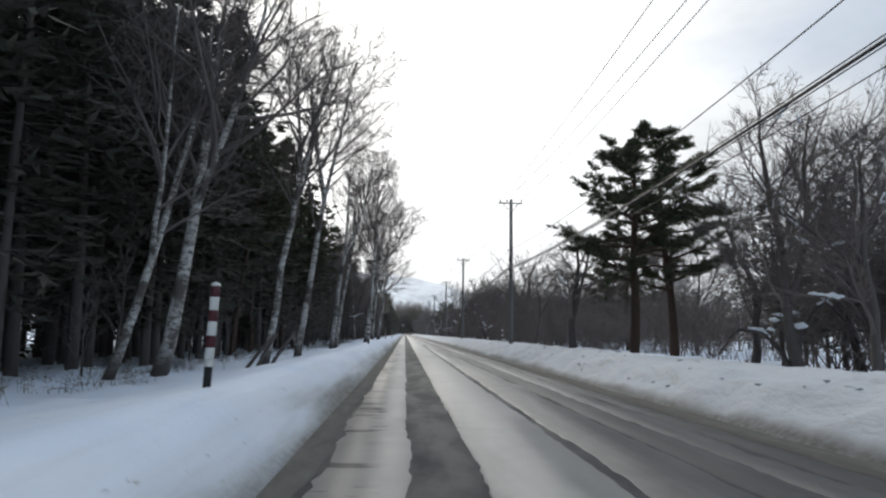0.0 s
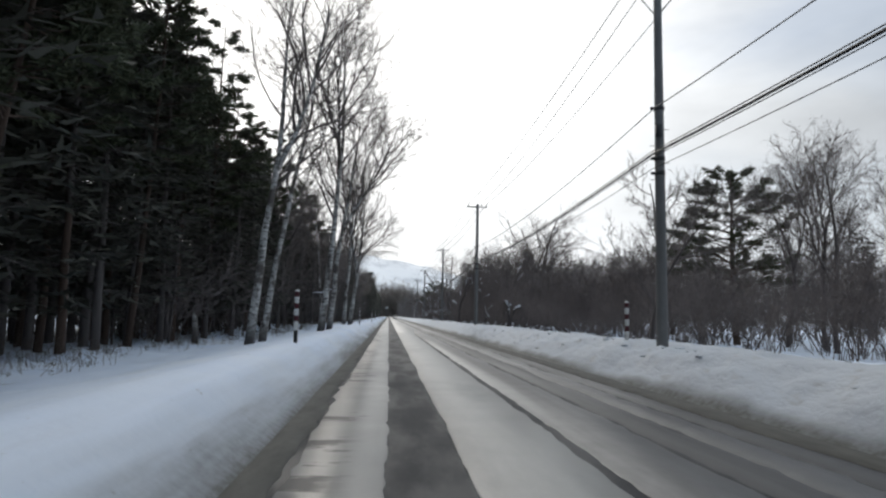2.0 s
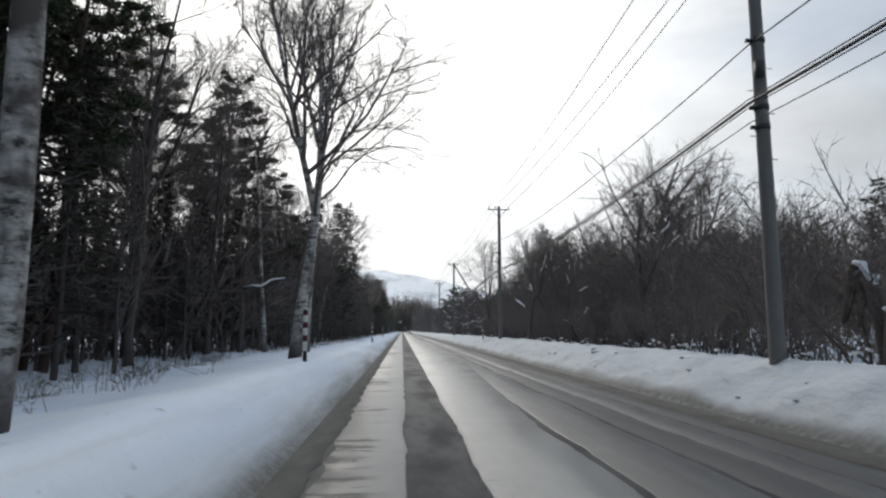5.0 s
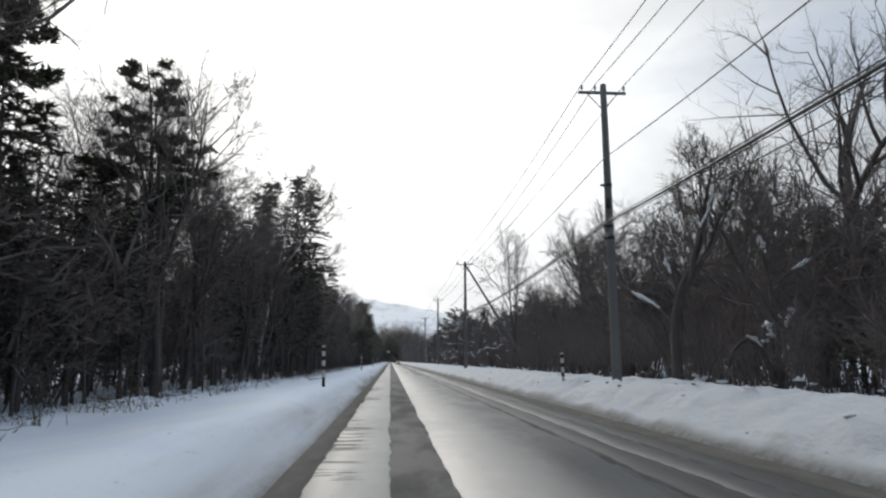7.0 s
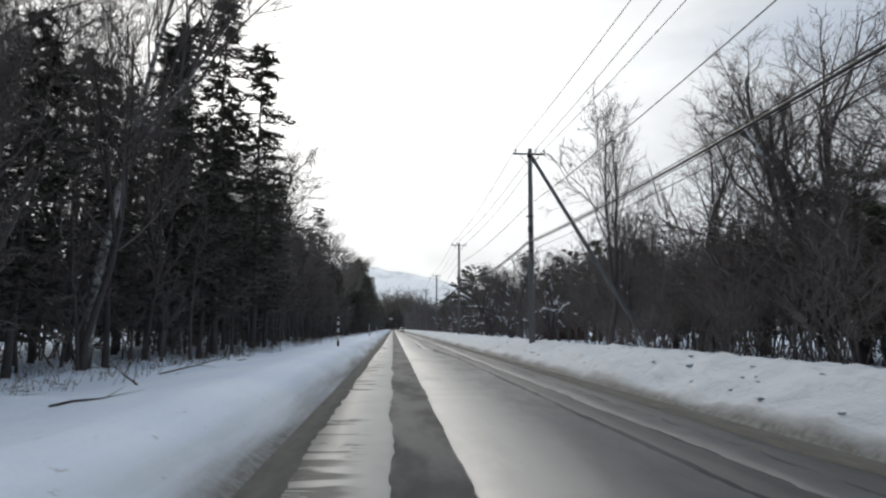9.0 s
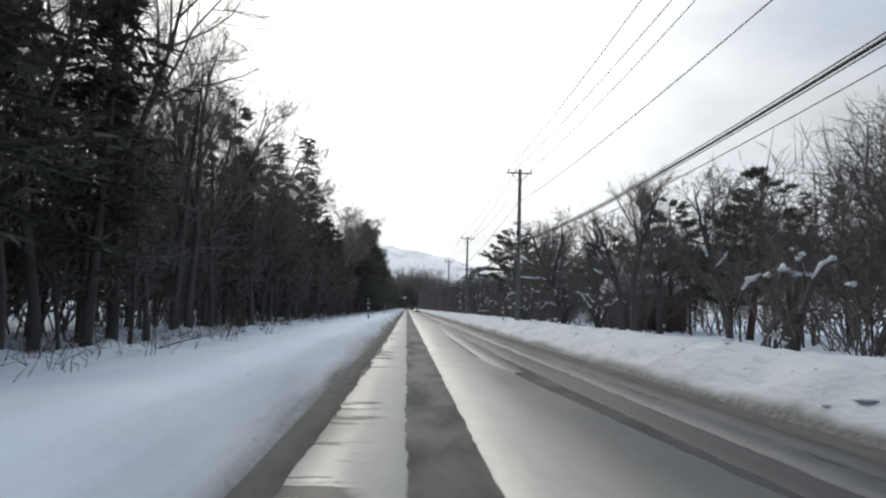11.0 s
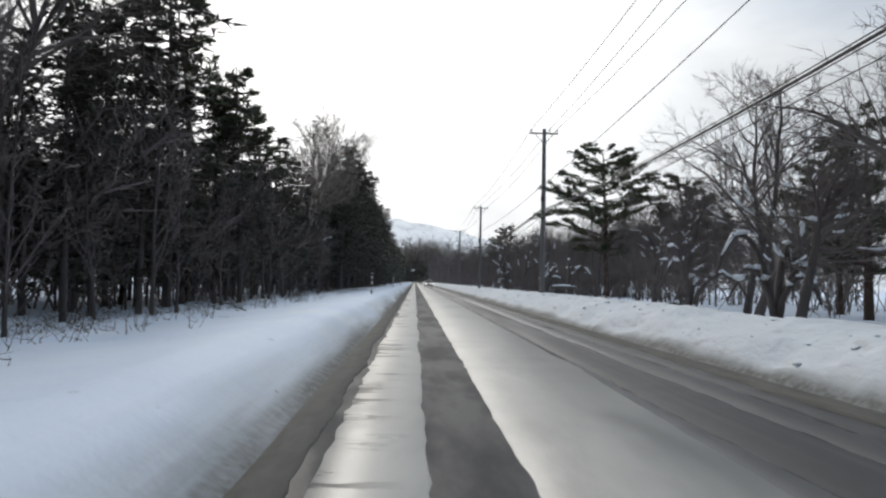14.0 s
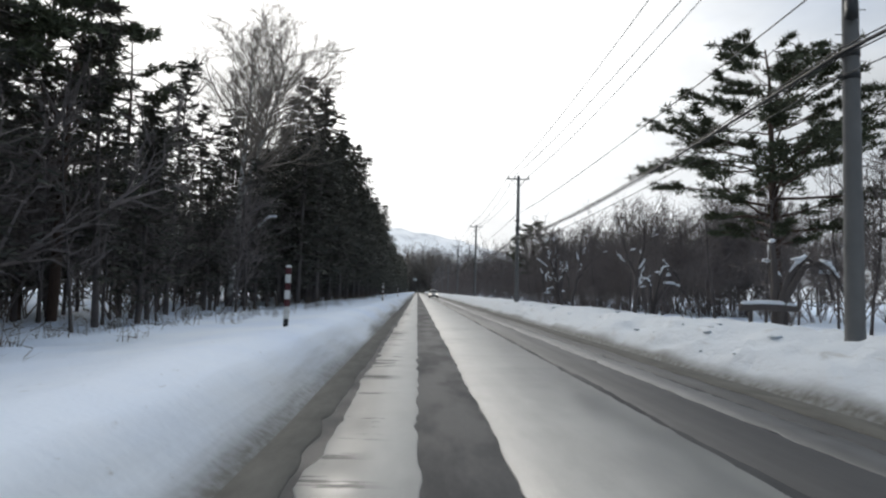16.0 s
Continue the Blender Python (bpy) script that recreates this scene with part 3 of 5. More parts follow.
def bare_geo(seed, h, r0, lean=(0, 0), first=0.3, limbs=8, subs=6, twigs=7, limb_len=0.42, spread=0.8, fork=0.0, wob=0.07, snow=0.0, fine=1.0):
    """Trunk, branches and snow of a leafless tree."""
    rng = np.random.default_rng(seed)
    trunk, crown, white = Geo(), Geo(), []
    stems = [(np.zeros(3), np.array([lean[0], lean[1], 1.0]), h, r0)]
    pts, rad = grow(rng, (0, 0, -0.4), stems[0][1], h, r0, 9, wob, 0.03)
    rad = r0 * np.linspace(1, 0.12, len(pts)) ** 0.8
    rad[0] *= 1.2
    trunk.tube(pts, rad, 9)
    mains = [(pts, rad)]
    if fork:
        p, d = along(pts, fork)
        d2 = turned(rng, d, 0.42)
        q, qr = grow(rng, p, d2, h * (1 - fork) * 0.95, r0 * 0.62, 7, wob, 0.06)
        trunk.tube(q, qr, 7)
        mains.append((q, qr))
    a, b, rr, fa, fb, fr = [], [], [], [], [], []
    for mi, (mp, mr) in enumerate(mains):
        for i in range(limbs):
            lo = first if mi == 0 else 0.15
            t = lo + (0.97 - lo) * (i + rng.random()) / limbs
            p, d = along(mp, t)
            ang = spread * rng.uniform(0.75, 1.2)
            l1 = h * limb_len * (1.15 - 0.75 * t) * rng.uniform(0.7, 1.15)
            lp, lr = grow(rng, p, turned(rng, d, ang), l1, max(0.02, r0 * 0.42 * (1.1 - t * 0.8)), 5, 0.16, 0.07)
            crown.tube(lp, lr, 5, False)
            if snow and rng.random() < snow:
                k = rng.integers(0, 3)
                u = np.linspace(0, 1, 9) * rng.uniform(0.9, 1.9) + k
                flat = np.stack([np.interp(u, np.arange(len(lp)), lp[:, c]) for c in range(3)], 1) + rng.normal(0, 0.018, (9, 3))
                fat = np.sin(np.linspace(0.12, 3.02, 9)) ** 0.6 * rng.uniform(0.55, 1.1, 9) * (lr[k] * 0.9 + 0.035)
                white.append(Geo().tube(flat + [0, 0, lr[k] * 0.75 + 0.02], fat, 7))
            for s in range(subs):
                ts = 0.2 + 0.8 * (s + rng.random()) / subs
                sp, sd = along(lp, ts)
                l2 = l1 * rng.uniform(0.3, 0.6) * (1.2 - 0.6 * ts)
                qp, qr = grow(rng, sp, turned(rng, sd, rng.uniform(0.45, 0.95)), l2, max(0.011, lr[0] * 0.35), 3, 0.2, 0.06)
                crown.tube(qp, qr, 3, False)
                for w in range(twigs):
                    tw = 0.15 + 0.85 * rng.random()
                    wp, wd = along(qp, tw)
                    wl = l2 * rng.uniform(0.3, 0.75)
                    e = wp + turned(rng, wd, rng.uniform(0.3, 0.9)) * wl + [0, 0, 0.05 * wl]
                    a.append(wp), b.append(e), rr.append(0.009 * fine)
                    for _ in range(2):
                        m = wp + (e - wp) * rng.uniform(0.2, 0.8)
                        fa.append(m), fb.append(m + turned(rng, unit(e - wp), rng.uniform(0.4, 0.9)) * wl * 0.55), fr.append(0.006 * fine)
    crown.cones(a, b, rr)
    crown.slivers(fa, fb, fr, rng)
    return trunk, crown, white


def tuft(rng, geo, centres, outs, size, count, width, flat=0.6):
    """Needle tufts: count narrow blades round every centre."""
    n = len(centres)
    c = np.repeat(np.asarray(centres), count, 0)
    o = np.repeat(np.asarray(outs), count, 0)
    d = rng.normal(0, 1, (n * count, 3)) * [1, 1, flat] + o * 0.9 + [0, 0, 0.25]
    d /= np.linalg.norm(d, axis=1, keepdims=True)
    l = size * rng.uniform(0.6, 1.15, (n * count, 1))
    side = np.cross(d, rng.normal(0, 1, (n * count, 3)))
    side /= np.linalg.norm(side, axis=1, keepdims=True) + 1e-9
    base = c + rng.normal(0, size * 0.28, (n * count, 3)) * [1, 1, 0.5]
    geo.blades(base, base + d * l, side * width)


def pine_geo(seed, h, r0, start, width, limbs=26, flat=0.25, peak=0.35, count=7, lean=0.03, size=0.33, wide=0.046):
    """A broad pine: trunk, layered limbs that carry tufts of needles."""
    rng = np.random.default_rng(seed)
    trunk, leaves = Geo(), Geo()
    pts, rad = grow(rng, (0, 0, -0.4), (rng.normal(0, lean), rng.normal(0, lean), 1), h + 0.4, r0, 10, 0.035, 0.05)
    rad = r0 * np.linspace(1.05, 0.1, len(pts)) ** 0.85
    trunk.tube(pts, rad, 8)
    cs, os = [], []
    for i in range(limbs):
        t = start + (0.985 - start) * ((i // 3 * 3 + 1.5 + rng.normal(0, 0.35)) / limbs)
        t = min(0.99, max(start, t))
        p, d = along(pts, t)
        k = (t - start) / (1 - start)
        prof = (k / peak) ** 0.5 if k < peak else ((1 - k) / (1 - peak)) ** 0.75
        l = width * (0.25 + 0.75 * prof) * rng.uniform(0.65, 1.12)
        az = rng.uniform(0, 2 * np.pi)
        lp, lr = grow(rng, p, (math.cos(az), math.sin(az), flat * rng.uniform(0.3, 1.3) + 0.5 * max(0, k - 0.6)), l, max(0.025, r0 * 0.32 * (1.1 - k)), 5, 0.12, 0.02)
        trunk.tube(lp, lr, 4, False)
        for s in range(max(4, int(l * 4.6))):
            ts = 0.3 + 0.7 * rng.random() ** 0.8
            sp, sd = along(lp, ts)
            out = turned(rng, sd, rng.uniform(0.2, 1.0)) * [1, 1, 0.35]
            e = sp + out * rng.uniform(0.2, 0.34) * l * (1.1 - 0.5 * ts) + [0, 0, 0.06]
            trunk.cones([sp], [e], [0.014])
            for q in (0.45, 0.8, 1.05):
                cs.append(sp + (e - sp) * q), os.append(unit(out))
    tuft(rng, leaves, cs, os, size, count, wide)
    return trunk, leaves


def fir_geo(seed, h, r0, start, width, step=0.46, per=7, spray=9, big=0.6, stubs=True):
    """A tall dark forest conifer: whorls of drooping boughs with flat sprays."""
    rng = np.random.default_rng(seed)
    trunk, leaves = Geo(), Geo()
    pts, rad = grow(rng, (0, 0, -0.4), (rng.normal(0, 0.02), rng.normal(0, 0.02), 1), h + 0.4, r0, 8, 0.015, 0.04)
    rad = r0 * np.linspace(1.05, 0.06, len(pts))
    trunk.tube(pts, rad, 7)
    base, tip, side = [], [], []
    ca, cb = [], []
    z = start
    while z < h - 0.2:
        k = (z - start) / (h - start)
        l0 = width * (min(1.0, 0.6 + k * 1.6) if k < 0.25 else 1 - 0.86 * ((k - 0.25) / 0.75) ** 1.5) * (0.8 + 0.35 * math.sin(z * 2.1 + seed))
        for i in range(per if k > 0.08 else 3):
            az = rng.uniform(0, 2 * np.pi)
            p, _ = along(pts, min(0.995, (z + 0.4) / (h + 0.4)))
            l = l0 * rng.uniform(0.6, 1.2)
            d = np.array([math.cos(az), math.sin(az), rng.uniform(-0.3, 0.22)])
            e = p + d * l
            ca.append(p), cb.append(e)
            perp = np.array([-d[1], d[0], 0])
            for s in range(spray):
                t = 0.25 + 0.75 * (s + rng.random()) / spray
                q = p + (e - p) * t + [0, 0, -0.12 * l * t * t]
                sgn = 1 if s % 2 else -1
                dirn = unit(d * 0.7 + perp * sgn * rng.uniform(0.3, 0.9) + rng.normal(0, 0.22, 3))
                base.append(q), tip.append(q + dirn * big * rng.uniform(0.6, 1.25))
                side.append(unit(np.cross(dirn, [0, 0, 1]) + rng.normal(0, 0.35, 3)) * big * 0.17)
        z += step * rng.uniform(0.75, 1.25)
    if stubs:
        trunk.cones(ca, cb, np.full(len(ca), 0.03))
    leaves.blades(np.array(base), np.array(tip), np.array(side))
    return trunk, leaves


def shrub_geo(seed, h, stems=8, subs=6, twigs=5, fine=1.0, snow=0.0, far=False):
    """A leafless thicket bush of many stems."""
    rng = np.random.default_rng(seed)
    g, white, poles = Geo(), [], []
    a, b, r, fa, fb, fr = [], [], [], [], [], []
    for i in range(stems):
        az = rng.uniform(0, 2 * np.pi)
        lean = rng.uniform(0.1, 0.75)
        p, pr = grow(rng, (rng.normal(0, 0.3), rng.normal(0, 0.3), -0.3), (math.cos(az) * lean, math.sin(az) * lean, 1), h * rng.uniform(0.65, 1.05), 0.035, 5, 0.14, 0.03)
        poles.append(Geo().tube(p, pr, 4, False))
        if snow and rng.random() < snow:
            c = along(p, rng.uniform(0.25, 0.6))[0]
            white.append(Geo().blob(c, (rng.uniform(0.07, 0.2), rng.uniform(0.06, 0.14), rng.uniform(0.04, 0.09)), rng, 0.3))
        for s in range(subs):
            q, d = along(p, 0.33 + 0.67 * rng.random())
            l = h * rng.uniform(0.16, 0.36)
            e = q + turned(rng, d, rng.uniform(0.3, 0.9)) * l
            a.append(q), b.append(e), r.append(0.014 * fine)
            for w in range(twigs):
                m = q + (e - q) * rng.uniform(0.15, 0.95)
                f = m + turned(rng, unit(e - q), rng.uniform(0.3, 1.0)) * l * rng.uniform(0.3, 0.7)
                fa.append(m), fb.append(f), fr.append(0.008 * fine)
                m2 = m + (f - m) * rng.uniform(0.3, 0.8)
                fa.append(m2), fb.append(m2 + turned(rng, unit(f - m), 0.7) * l * 0.3), fr.append(0.006 * fine)
    if far:
        g.slivers(a, b, r, rng)
    else:
        g.cones(a, b, r)
    g.slivers(fa, fb, fr, rng)
    return g, white, poles


def make_tree(name, label, category, group, geos):
    """geos: rows of part name, Geo, material."""
    e = thing(name, label, category, group)
    for pname, g, mat in geos:
        if g.n:
            part(pname, g, mat, e, smooth=pname == "trunk")
    return e


def spot(x, y, turn=0.0, size=1.0, sink=0.05, z=None):
    zz = ground_z(x, y) if z is None else z
    return Matrix.Translation((x, y, zz - sink)) @ Matrix.Rotation(turn, 4, "Z") @ Matrix.Scale(size, 4)


def plant(proto, used, x, y, turn=0.0, size=1.0, label=""):
    """The prototype itself the first time, a copy of it after that."""
    m = spot(x, y, turn)
    if proto.name in used:
        ob = copy_thing(proto, m)
    else:
        used.add(proto.name)
        proto.matrix_basis = m
        ob = proto
    ob.scale = (size, size, size)
    if label:
        ob["label"] = label
    return ob


USED = set()
rnd = random.Random(7)

# birches along the verge: x, y, height, radius, lean towards the road and ahead, fork, seed
BIRCHES = [
    (-9.4, 21.2, 13, 0.17, 0.32, 0, 0.35, 1), (-8.2, 22.4, 15, 0.26, 0.23, 0, 0.42, 2),
    (-6.0, 28.4, 14, 0.17, 0.12, 0, 0.45, 3), (-5.1, 31.4, 15, 0.17, 0.17, 0.02, 0.55, 4),
    (-5.9, 53.2, 16, 0.2, 0.13, 0, 0.5, 5), (-5.85, 55.6, 15, 0.17, 0.05, 0.02, 0, 6),
    (-3.55, 59.35, 16, 0.185, 0.12, 0.02, 0.55, 7), (-3.85, 67.4, 14, 0.19, 0.2, 0, 0.5, 8),
    (-3.3, 81.4, 12, 0.2, 0.12, 0, 0.42, 9), (-4.5, 91.75, 17, 0.21, 0.09, 0, 0.6, 10),
    (-10.0, 232.6, 14.9, 0.19, 0.07, 0, 0.4, 11), (-12.5, 120.9, 15, 0.16, 0.03, 0, 0.5, 12),
    (-9, 130.9, 14, 0.15, 0.04, 0, 0.5, 13), (-7.4, 96.4, 14, 0.13, 0.02, 0, 0, 14),
]
for x, y, h, r, lx, ly, fk, seed in BIRCHES:
    full = seed == 11
    if full:
        t, c, _ = bare_geo(seed, h, r, (lx, ly), 0.4, 26, 9, 13, 0.42, 0.8, fk, 0.03, 0.0, 0.9)
    else:
        t, c, _ = bare_geo(seed, h, r, (lx, ly), 0.4, 12, 8, 10, 0.42, 0.66, fk, 0.045, 0.0, 0.95)
    # the glow of backlight on birch 11's crown is put into its twig colour
    ob = make_tree("birch_tree", "leafless white-barked birch leaning over the snowy verge", "birch tree", "roadside birches", [("trunk", t, M["birch"]), ("crown", c, M["pale_twigs"] if seed in (11,) else M["twigs"])])
    ob.matrix_basis = spot(x, y)
    if full:
        p = np.array([(0.2, 0, 3.2), (0.8, -0.05, 3.75), (1.4, -0.1, 4.2), (2.0, -0.1, 4.75), (2.4, -0.1, 4.8)])
        part("limb", Geo().tube(p, [0.08, 0.07, 0.06, 0.05, 0.02], 7), M["birch"], ob, smooth=True)
        part("snow_cap", Geo().tube(p[1:] + [0, 0, 0.08], [0.04, 0.09, 0.09, 0.04], 7), M["snow"], ob, "thick snow lying along the limb", smooth=True)

# conifers of the wood
FIRS = []
for seed, h, start, width in ((31, 17, 2.0, 2.9), (32, 15, 1.7, 2.6), (33, 18.5, 2.6, 3.0), (34, 13, 1.4, 2.4), (35, 16, 2.2, 3.3)):
    t, c = fir_geo(seed, h, 0.17, start, width)
    FIRS.append(make_tree("conifer_tree", "tall dark forest conifer with drooping boughs", "conifer tree", "conifers of the roadside wood", [("trunk", t, M["bark"]), ("crown", c, M["fir_needles"])]))
BARES = []
for seed, h, r in ((41, 14, 0.17), (42, 12, 0.14), (43, 16, 0.2)):
    t, c, s = bare_geo(seed, h, r, (rnd.uniform(-.05, .05), 0), 0.34, 12, 8, 9, 0.42, 0.66, 0.4, 0.075, 0.0, 0.95)
    BARES.append(make_tree("bare_tree", "leafless grey-brown tree in the roadside wood", "bare tree", "leafless trees of the wood", [("trunk", t, M["grey_bark"]), ("crown", c, M["twigs"])]))


def height_at(y):
    """The height of the wood's edge along the left of the road."""
    return np.interp(y, [0, 42, 52, 62, 72, 84, 90, 105, 112, 122, 130, 138, 147, 156, 163, 172, 183, 193, 200, 209, 221, 232, 250, 330], [1.28, 1.25, 1.12, 0.95, 0.7, 0.62, 0.5, 0.5, 0.55, 0.6, 0.66, 0.8, 1.0, 0.78, 0.66, 0.62, 0.56, 0.58, 0.74, 0.55, 0.5, 0.56, 0.95, 1.05])


def height_behind(y):
    return np.interp(y, [0, 62, 75, 95, 400], [1.3, 1.25, 0.72, 0.56, 0.56])


inner = []
for row in range(4):
    y = -4.0 + row * 1.3
    while y < (300 if row < 3 else 110):
        edge = -11.0 if y < 62 else (-9.4 if y < 92 else -8.1)
        x = edge - row * 2.6 - rnd.uniform(0, 1.6)
        leafless = 0.62 if 108 < y < 142 or 158 < y < 188 else ((0.4 if y < 196 else 0.0) if y >= 188 else 0.2)
        if rnd.random() < leafless and y > 84:
            plant(rnd.choice(BARES), USED, x, y, rnd.uniform(0, 6.28), rnd.uniform(0.75, 1.02) * (0.76 if y > 150 else (0.82 if y > 105 else 1.0)))
        elif row < 2 or y < 40:
            plant(rnd.choice(FIRS), USED, x, y, rnd.uniform(0, 6.28), height_at(y) * rnd.uniform(0.86, 1.1))
        else:
            inner.append((x, y, rnd.randrange(3), height_at(y) * rnd.uniform(0.82, 1.04)))
        y += rnd.uniform(1.8, 3.3) if y < 220 or row == 0 else rnd.uniform(3.0, 4.6)

# named leafless trees and conifers on the left edge
for x, y, k, s in ((-9.0, 112, 2, 0.74), (-9.5, 117, 0, 0.82), (-8.6, 152, 1, 1.0), (-10.5, 100, 2, 1.05), (-9.5, 158, 2, 0.9)):
    plant(BARES[k], USED, x, y, rnd.uniform(0, 6.28), s)
front = [(-7.3 - 0.9 * (k % 3) / 2, 238 + 2.3 * k, k * 3 % 5, 0.86 + 0.05 * (k % 4)) for k in range(40)]
for x, y, k, s in (*front, (-8.0, 204.0, 1, 0.72), (-7.6, 147.3, 0, 1.05), (-9.7, 199.8, 2, 0.98)):
    plant(FIRS[k], USED, x, y, rnd.uniform(0, 6.28), s)


tall = [(-11.0 - (k % 3) * 1.7, 42.0 + k * 1.9, 16.0 + (k * 7 % 5) * 0.8, 0.34 + 0.035 * (k % 4), 2.7 + 0.2 * (k % 3), 161 + k) for k in range(24)]
for x, y, h, st, w, seed in (*tall, (-10.2, 99.0, 16.5, 0.5, 2.6, 151), (-11.8, 104.5, 15.0, 0.52, 2.6, 152), (-9.4, 111.0, 13.5, 0.5, 2.4, 153), (-12.5, 94.0, 16.0, 0.5, 2.8, 154), (-13.0, 203.5, 15.0, 0.3, 2.8, 158), (-10.5, 204.5, 15.0, 0.4, 2.8, 159), (-11.5, 184.0, 13.0, 0.45, 2.6, 160), (-11.5, 213.0, 13.8, 0.3, 3.0, 194), (-12.8, 219.0, 13.4, 0.3, 3.0, 195), (-10.6, 217.0, 10.8, 0.3, 2.6, 196), (-13.0, 226.5, 12.6, 0.3, 2.8, 197), (-13.0, 179.0, 14.5, 0.4, 2.8, 193)):
    t, c = pine_geo(seed, h, 0.16, st, w, int(h * 3.1), 0.15, 0.3)
    ob = make_tree("pine_tree", "tall thin pine with bare lower trunk in the wood", "pine tree", "tall pines of the wood", [("trunk", t, M["pine_bark"]), ("crown", c, M["needles"])])
    ob.matrix_basis = spot(x, y)


def woods(name, label, spots, kinds, parts):
    """Many far trees in one mesh for each material, as uncounted stuff."""
    sums = [Geo() for _ in parts]
    for x, y, k, s in spots:
        m = np.array(spot(x, y, rnd.uniform(0, 6.28), s))
        for g, src in zip(sums, kinds[k]):
            g.join(src, m)
    e = thing(name, label, "woodland", kind="stuff")
    for g, (pname, mat) in zip(sums, parts):
        part(pname, g, mat, e)


COARSE = [fir_geo(50 + i, 16 + i, 0.17, 0.9 + 0.5 * i, 2.8, 0.8, 5, 6, 0.95, False) for i in range(3)]
spots_l = inner
for row in range(4):
    y = -40.0
    while y < 300:
        spots_l.append((-19 - row * 4.5 - rnd.uniform(0, 3), y, rnd.randrange(3), height_behind(y) * rnd.uniform(0.8, 1.1)))
        y += rnd.uniform(2.6, 5.0)
for row in range(3):
    y = 300.0
    while y < 655:
        spots_l.append((-7.4 - row * 4 - rnd.uniform(0, 2), y, rnd.randrange(3), rnd.uniform(0.8, 1.1)))
        y += rnd.uniform(2.5, 5.0)
woods("conifer_woods", "dense dark conifer wood behind the roadside trees", spots_l, COARSE, [("trunks", M["bark"]), ("boughs", M["fir_needles"])])
UNDER = []
for i in range(3):
    g, _, stems = shrub_geo(230 + i, 5.5 + i, 6, 11, 3, 3.4, 0.0, True)
    for q in stems:
        g.join(q)
    UNDER.append((g,))
spots_u = []
for _ in range(430):
    y = 58 + 242 * rnd.random() ** 1.1
    spots_u.append(((-11.0 if y < 92 else -9.6) - 9.0 * rnd.random(), y, rnd.randrange(3), rnd.uniform(0.75, 1.1)))
woods("understory_thicket", "dense dark brown thicket under the trees of the wood", spots_u, UNDER, [("branches", M["twigs"])])


def far_height(x):
    """The rounded outline of the wooded rise at the end of the road."""
    return np.interp(x, [-60, -24, -14, -4, 8, 20, 32, 60, 110], [9, 12, 17, 22, 23, 19, 14, 12, 10])


spots_f, spots_e = [], []
for _ in range(170):
    x = rnd.uniform(-60, 90) if rnd.random() < 0.45 else rnd.uniform(-22, 34)
    spots_f.append((x, 664 + rnd.uniform(0, 14), rnd.randrange(3), far_height(x) * rnd.uniform(0.85, 1.05) / 5.0))
for _ in range(60):
    x = rnd.uniform(-60, 90) if rnd.random() < 0.5 else rnd.uniform(-22, 34)
    spots_e.append((x, 672 + rnd.uniform(0, 20), rnd.randrange(3), far_height(x) * rnd.uniform(0.8, 1.02) / 17))
# the lighter twig colour here paints in the haze over the far wood
woods("far_leafless_woods", "distant rounded grey-brown wood, paled for haze, closing the end of the road", spots_f, UNDER, [("branches", M["pale_twigs"])])
woods("far_conifer_woods", "distant dark conifers closing the end of the road", spots_e, COARSE, [("trunks", M["bark"]), ("boughs", M["fir_needles"])])

# pines on the right
PINES = [
    (9.9, 27.6, 10.2, 0.33, 3.6, 61), (13.4, 31.6, 11.4, 0.3, 3.7, 62), (23.0, 65.8, 12.2, 0.26, 4.8, 63),
    (33.0, 97.9, 10.6, 0.3, 3.6, 65), (14.9, 223.9, 11.8, 0.3, 5.2, 66), (19.6, 219.4, 9.4, 0.25, 3.4, 67), (21.0, 187.2, 10.8, 0.22, 3.6, 68),
    (19.0, 171.4, 9.6, 0.22, 3.4, 69), (23.0, 181.3, 9.0, 0.25, 3.4, 70), (21.5, 203.9, 9.8, 0.25, 3.6, 71), (26.0, 212.7, 10.5, 0.25, 3.6, 72),
    (17.0, 286.5, 11.0, 0.3, 4.0, 73), (20.0, 136.9, 8.6, 0.2, 3.4, 74), (16.5, 127.9, 6.6, 0.2, 2.8, 75), (22.0, 117.9, 9.0, 0.2, 3.4, 76),
]
for x, y, h, st, w, seed in PINES:
    t, c = pine_geo(seed, h, 0.17 + h * 0.006, st, w, int(h * 5.4), count=13, size=0.27, wide=0.03)
    ob = make_tree("pine_tree", "spreading green pine with layered boughs in snow", "pine tree", "roadside pines", [("trunk", t, M["pine_bark"]), ("crown", c, M["needles"])])
    ob.matrix_basis = spot(x, y)

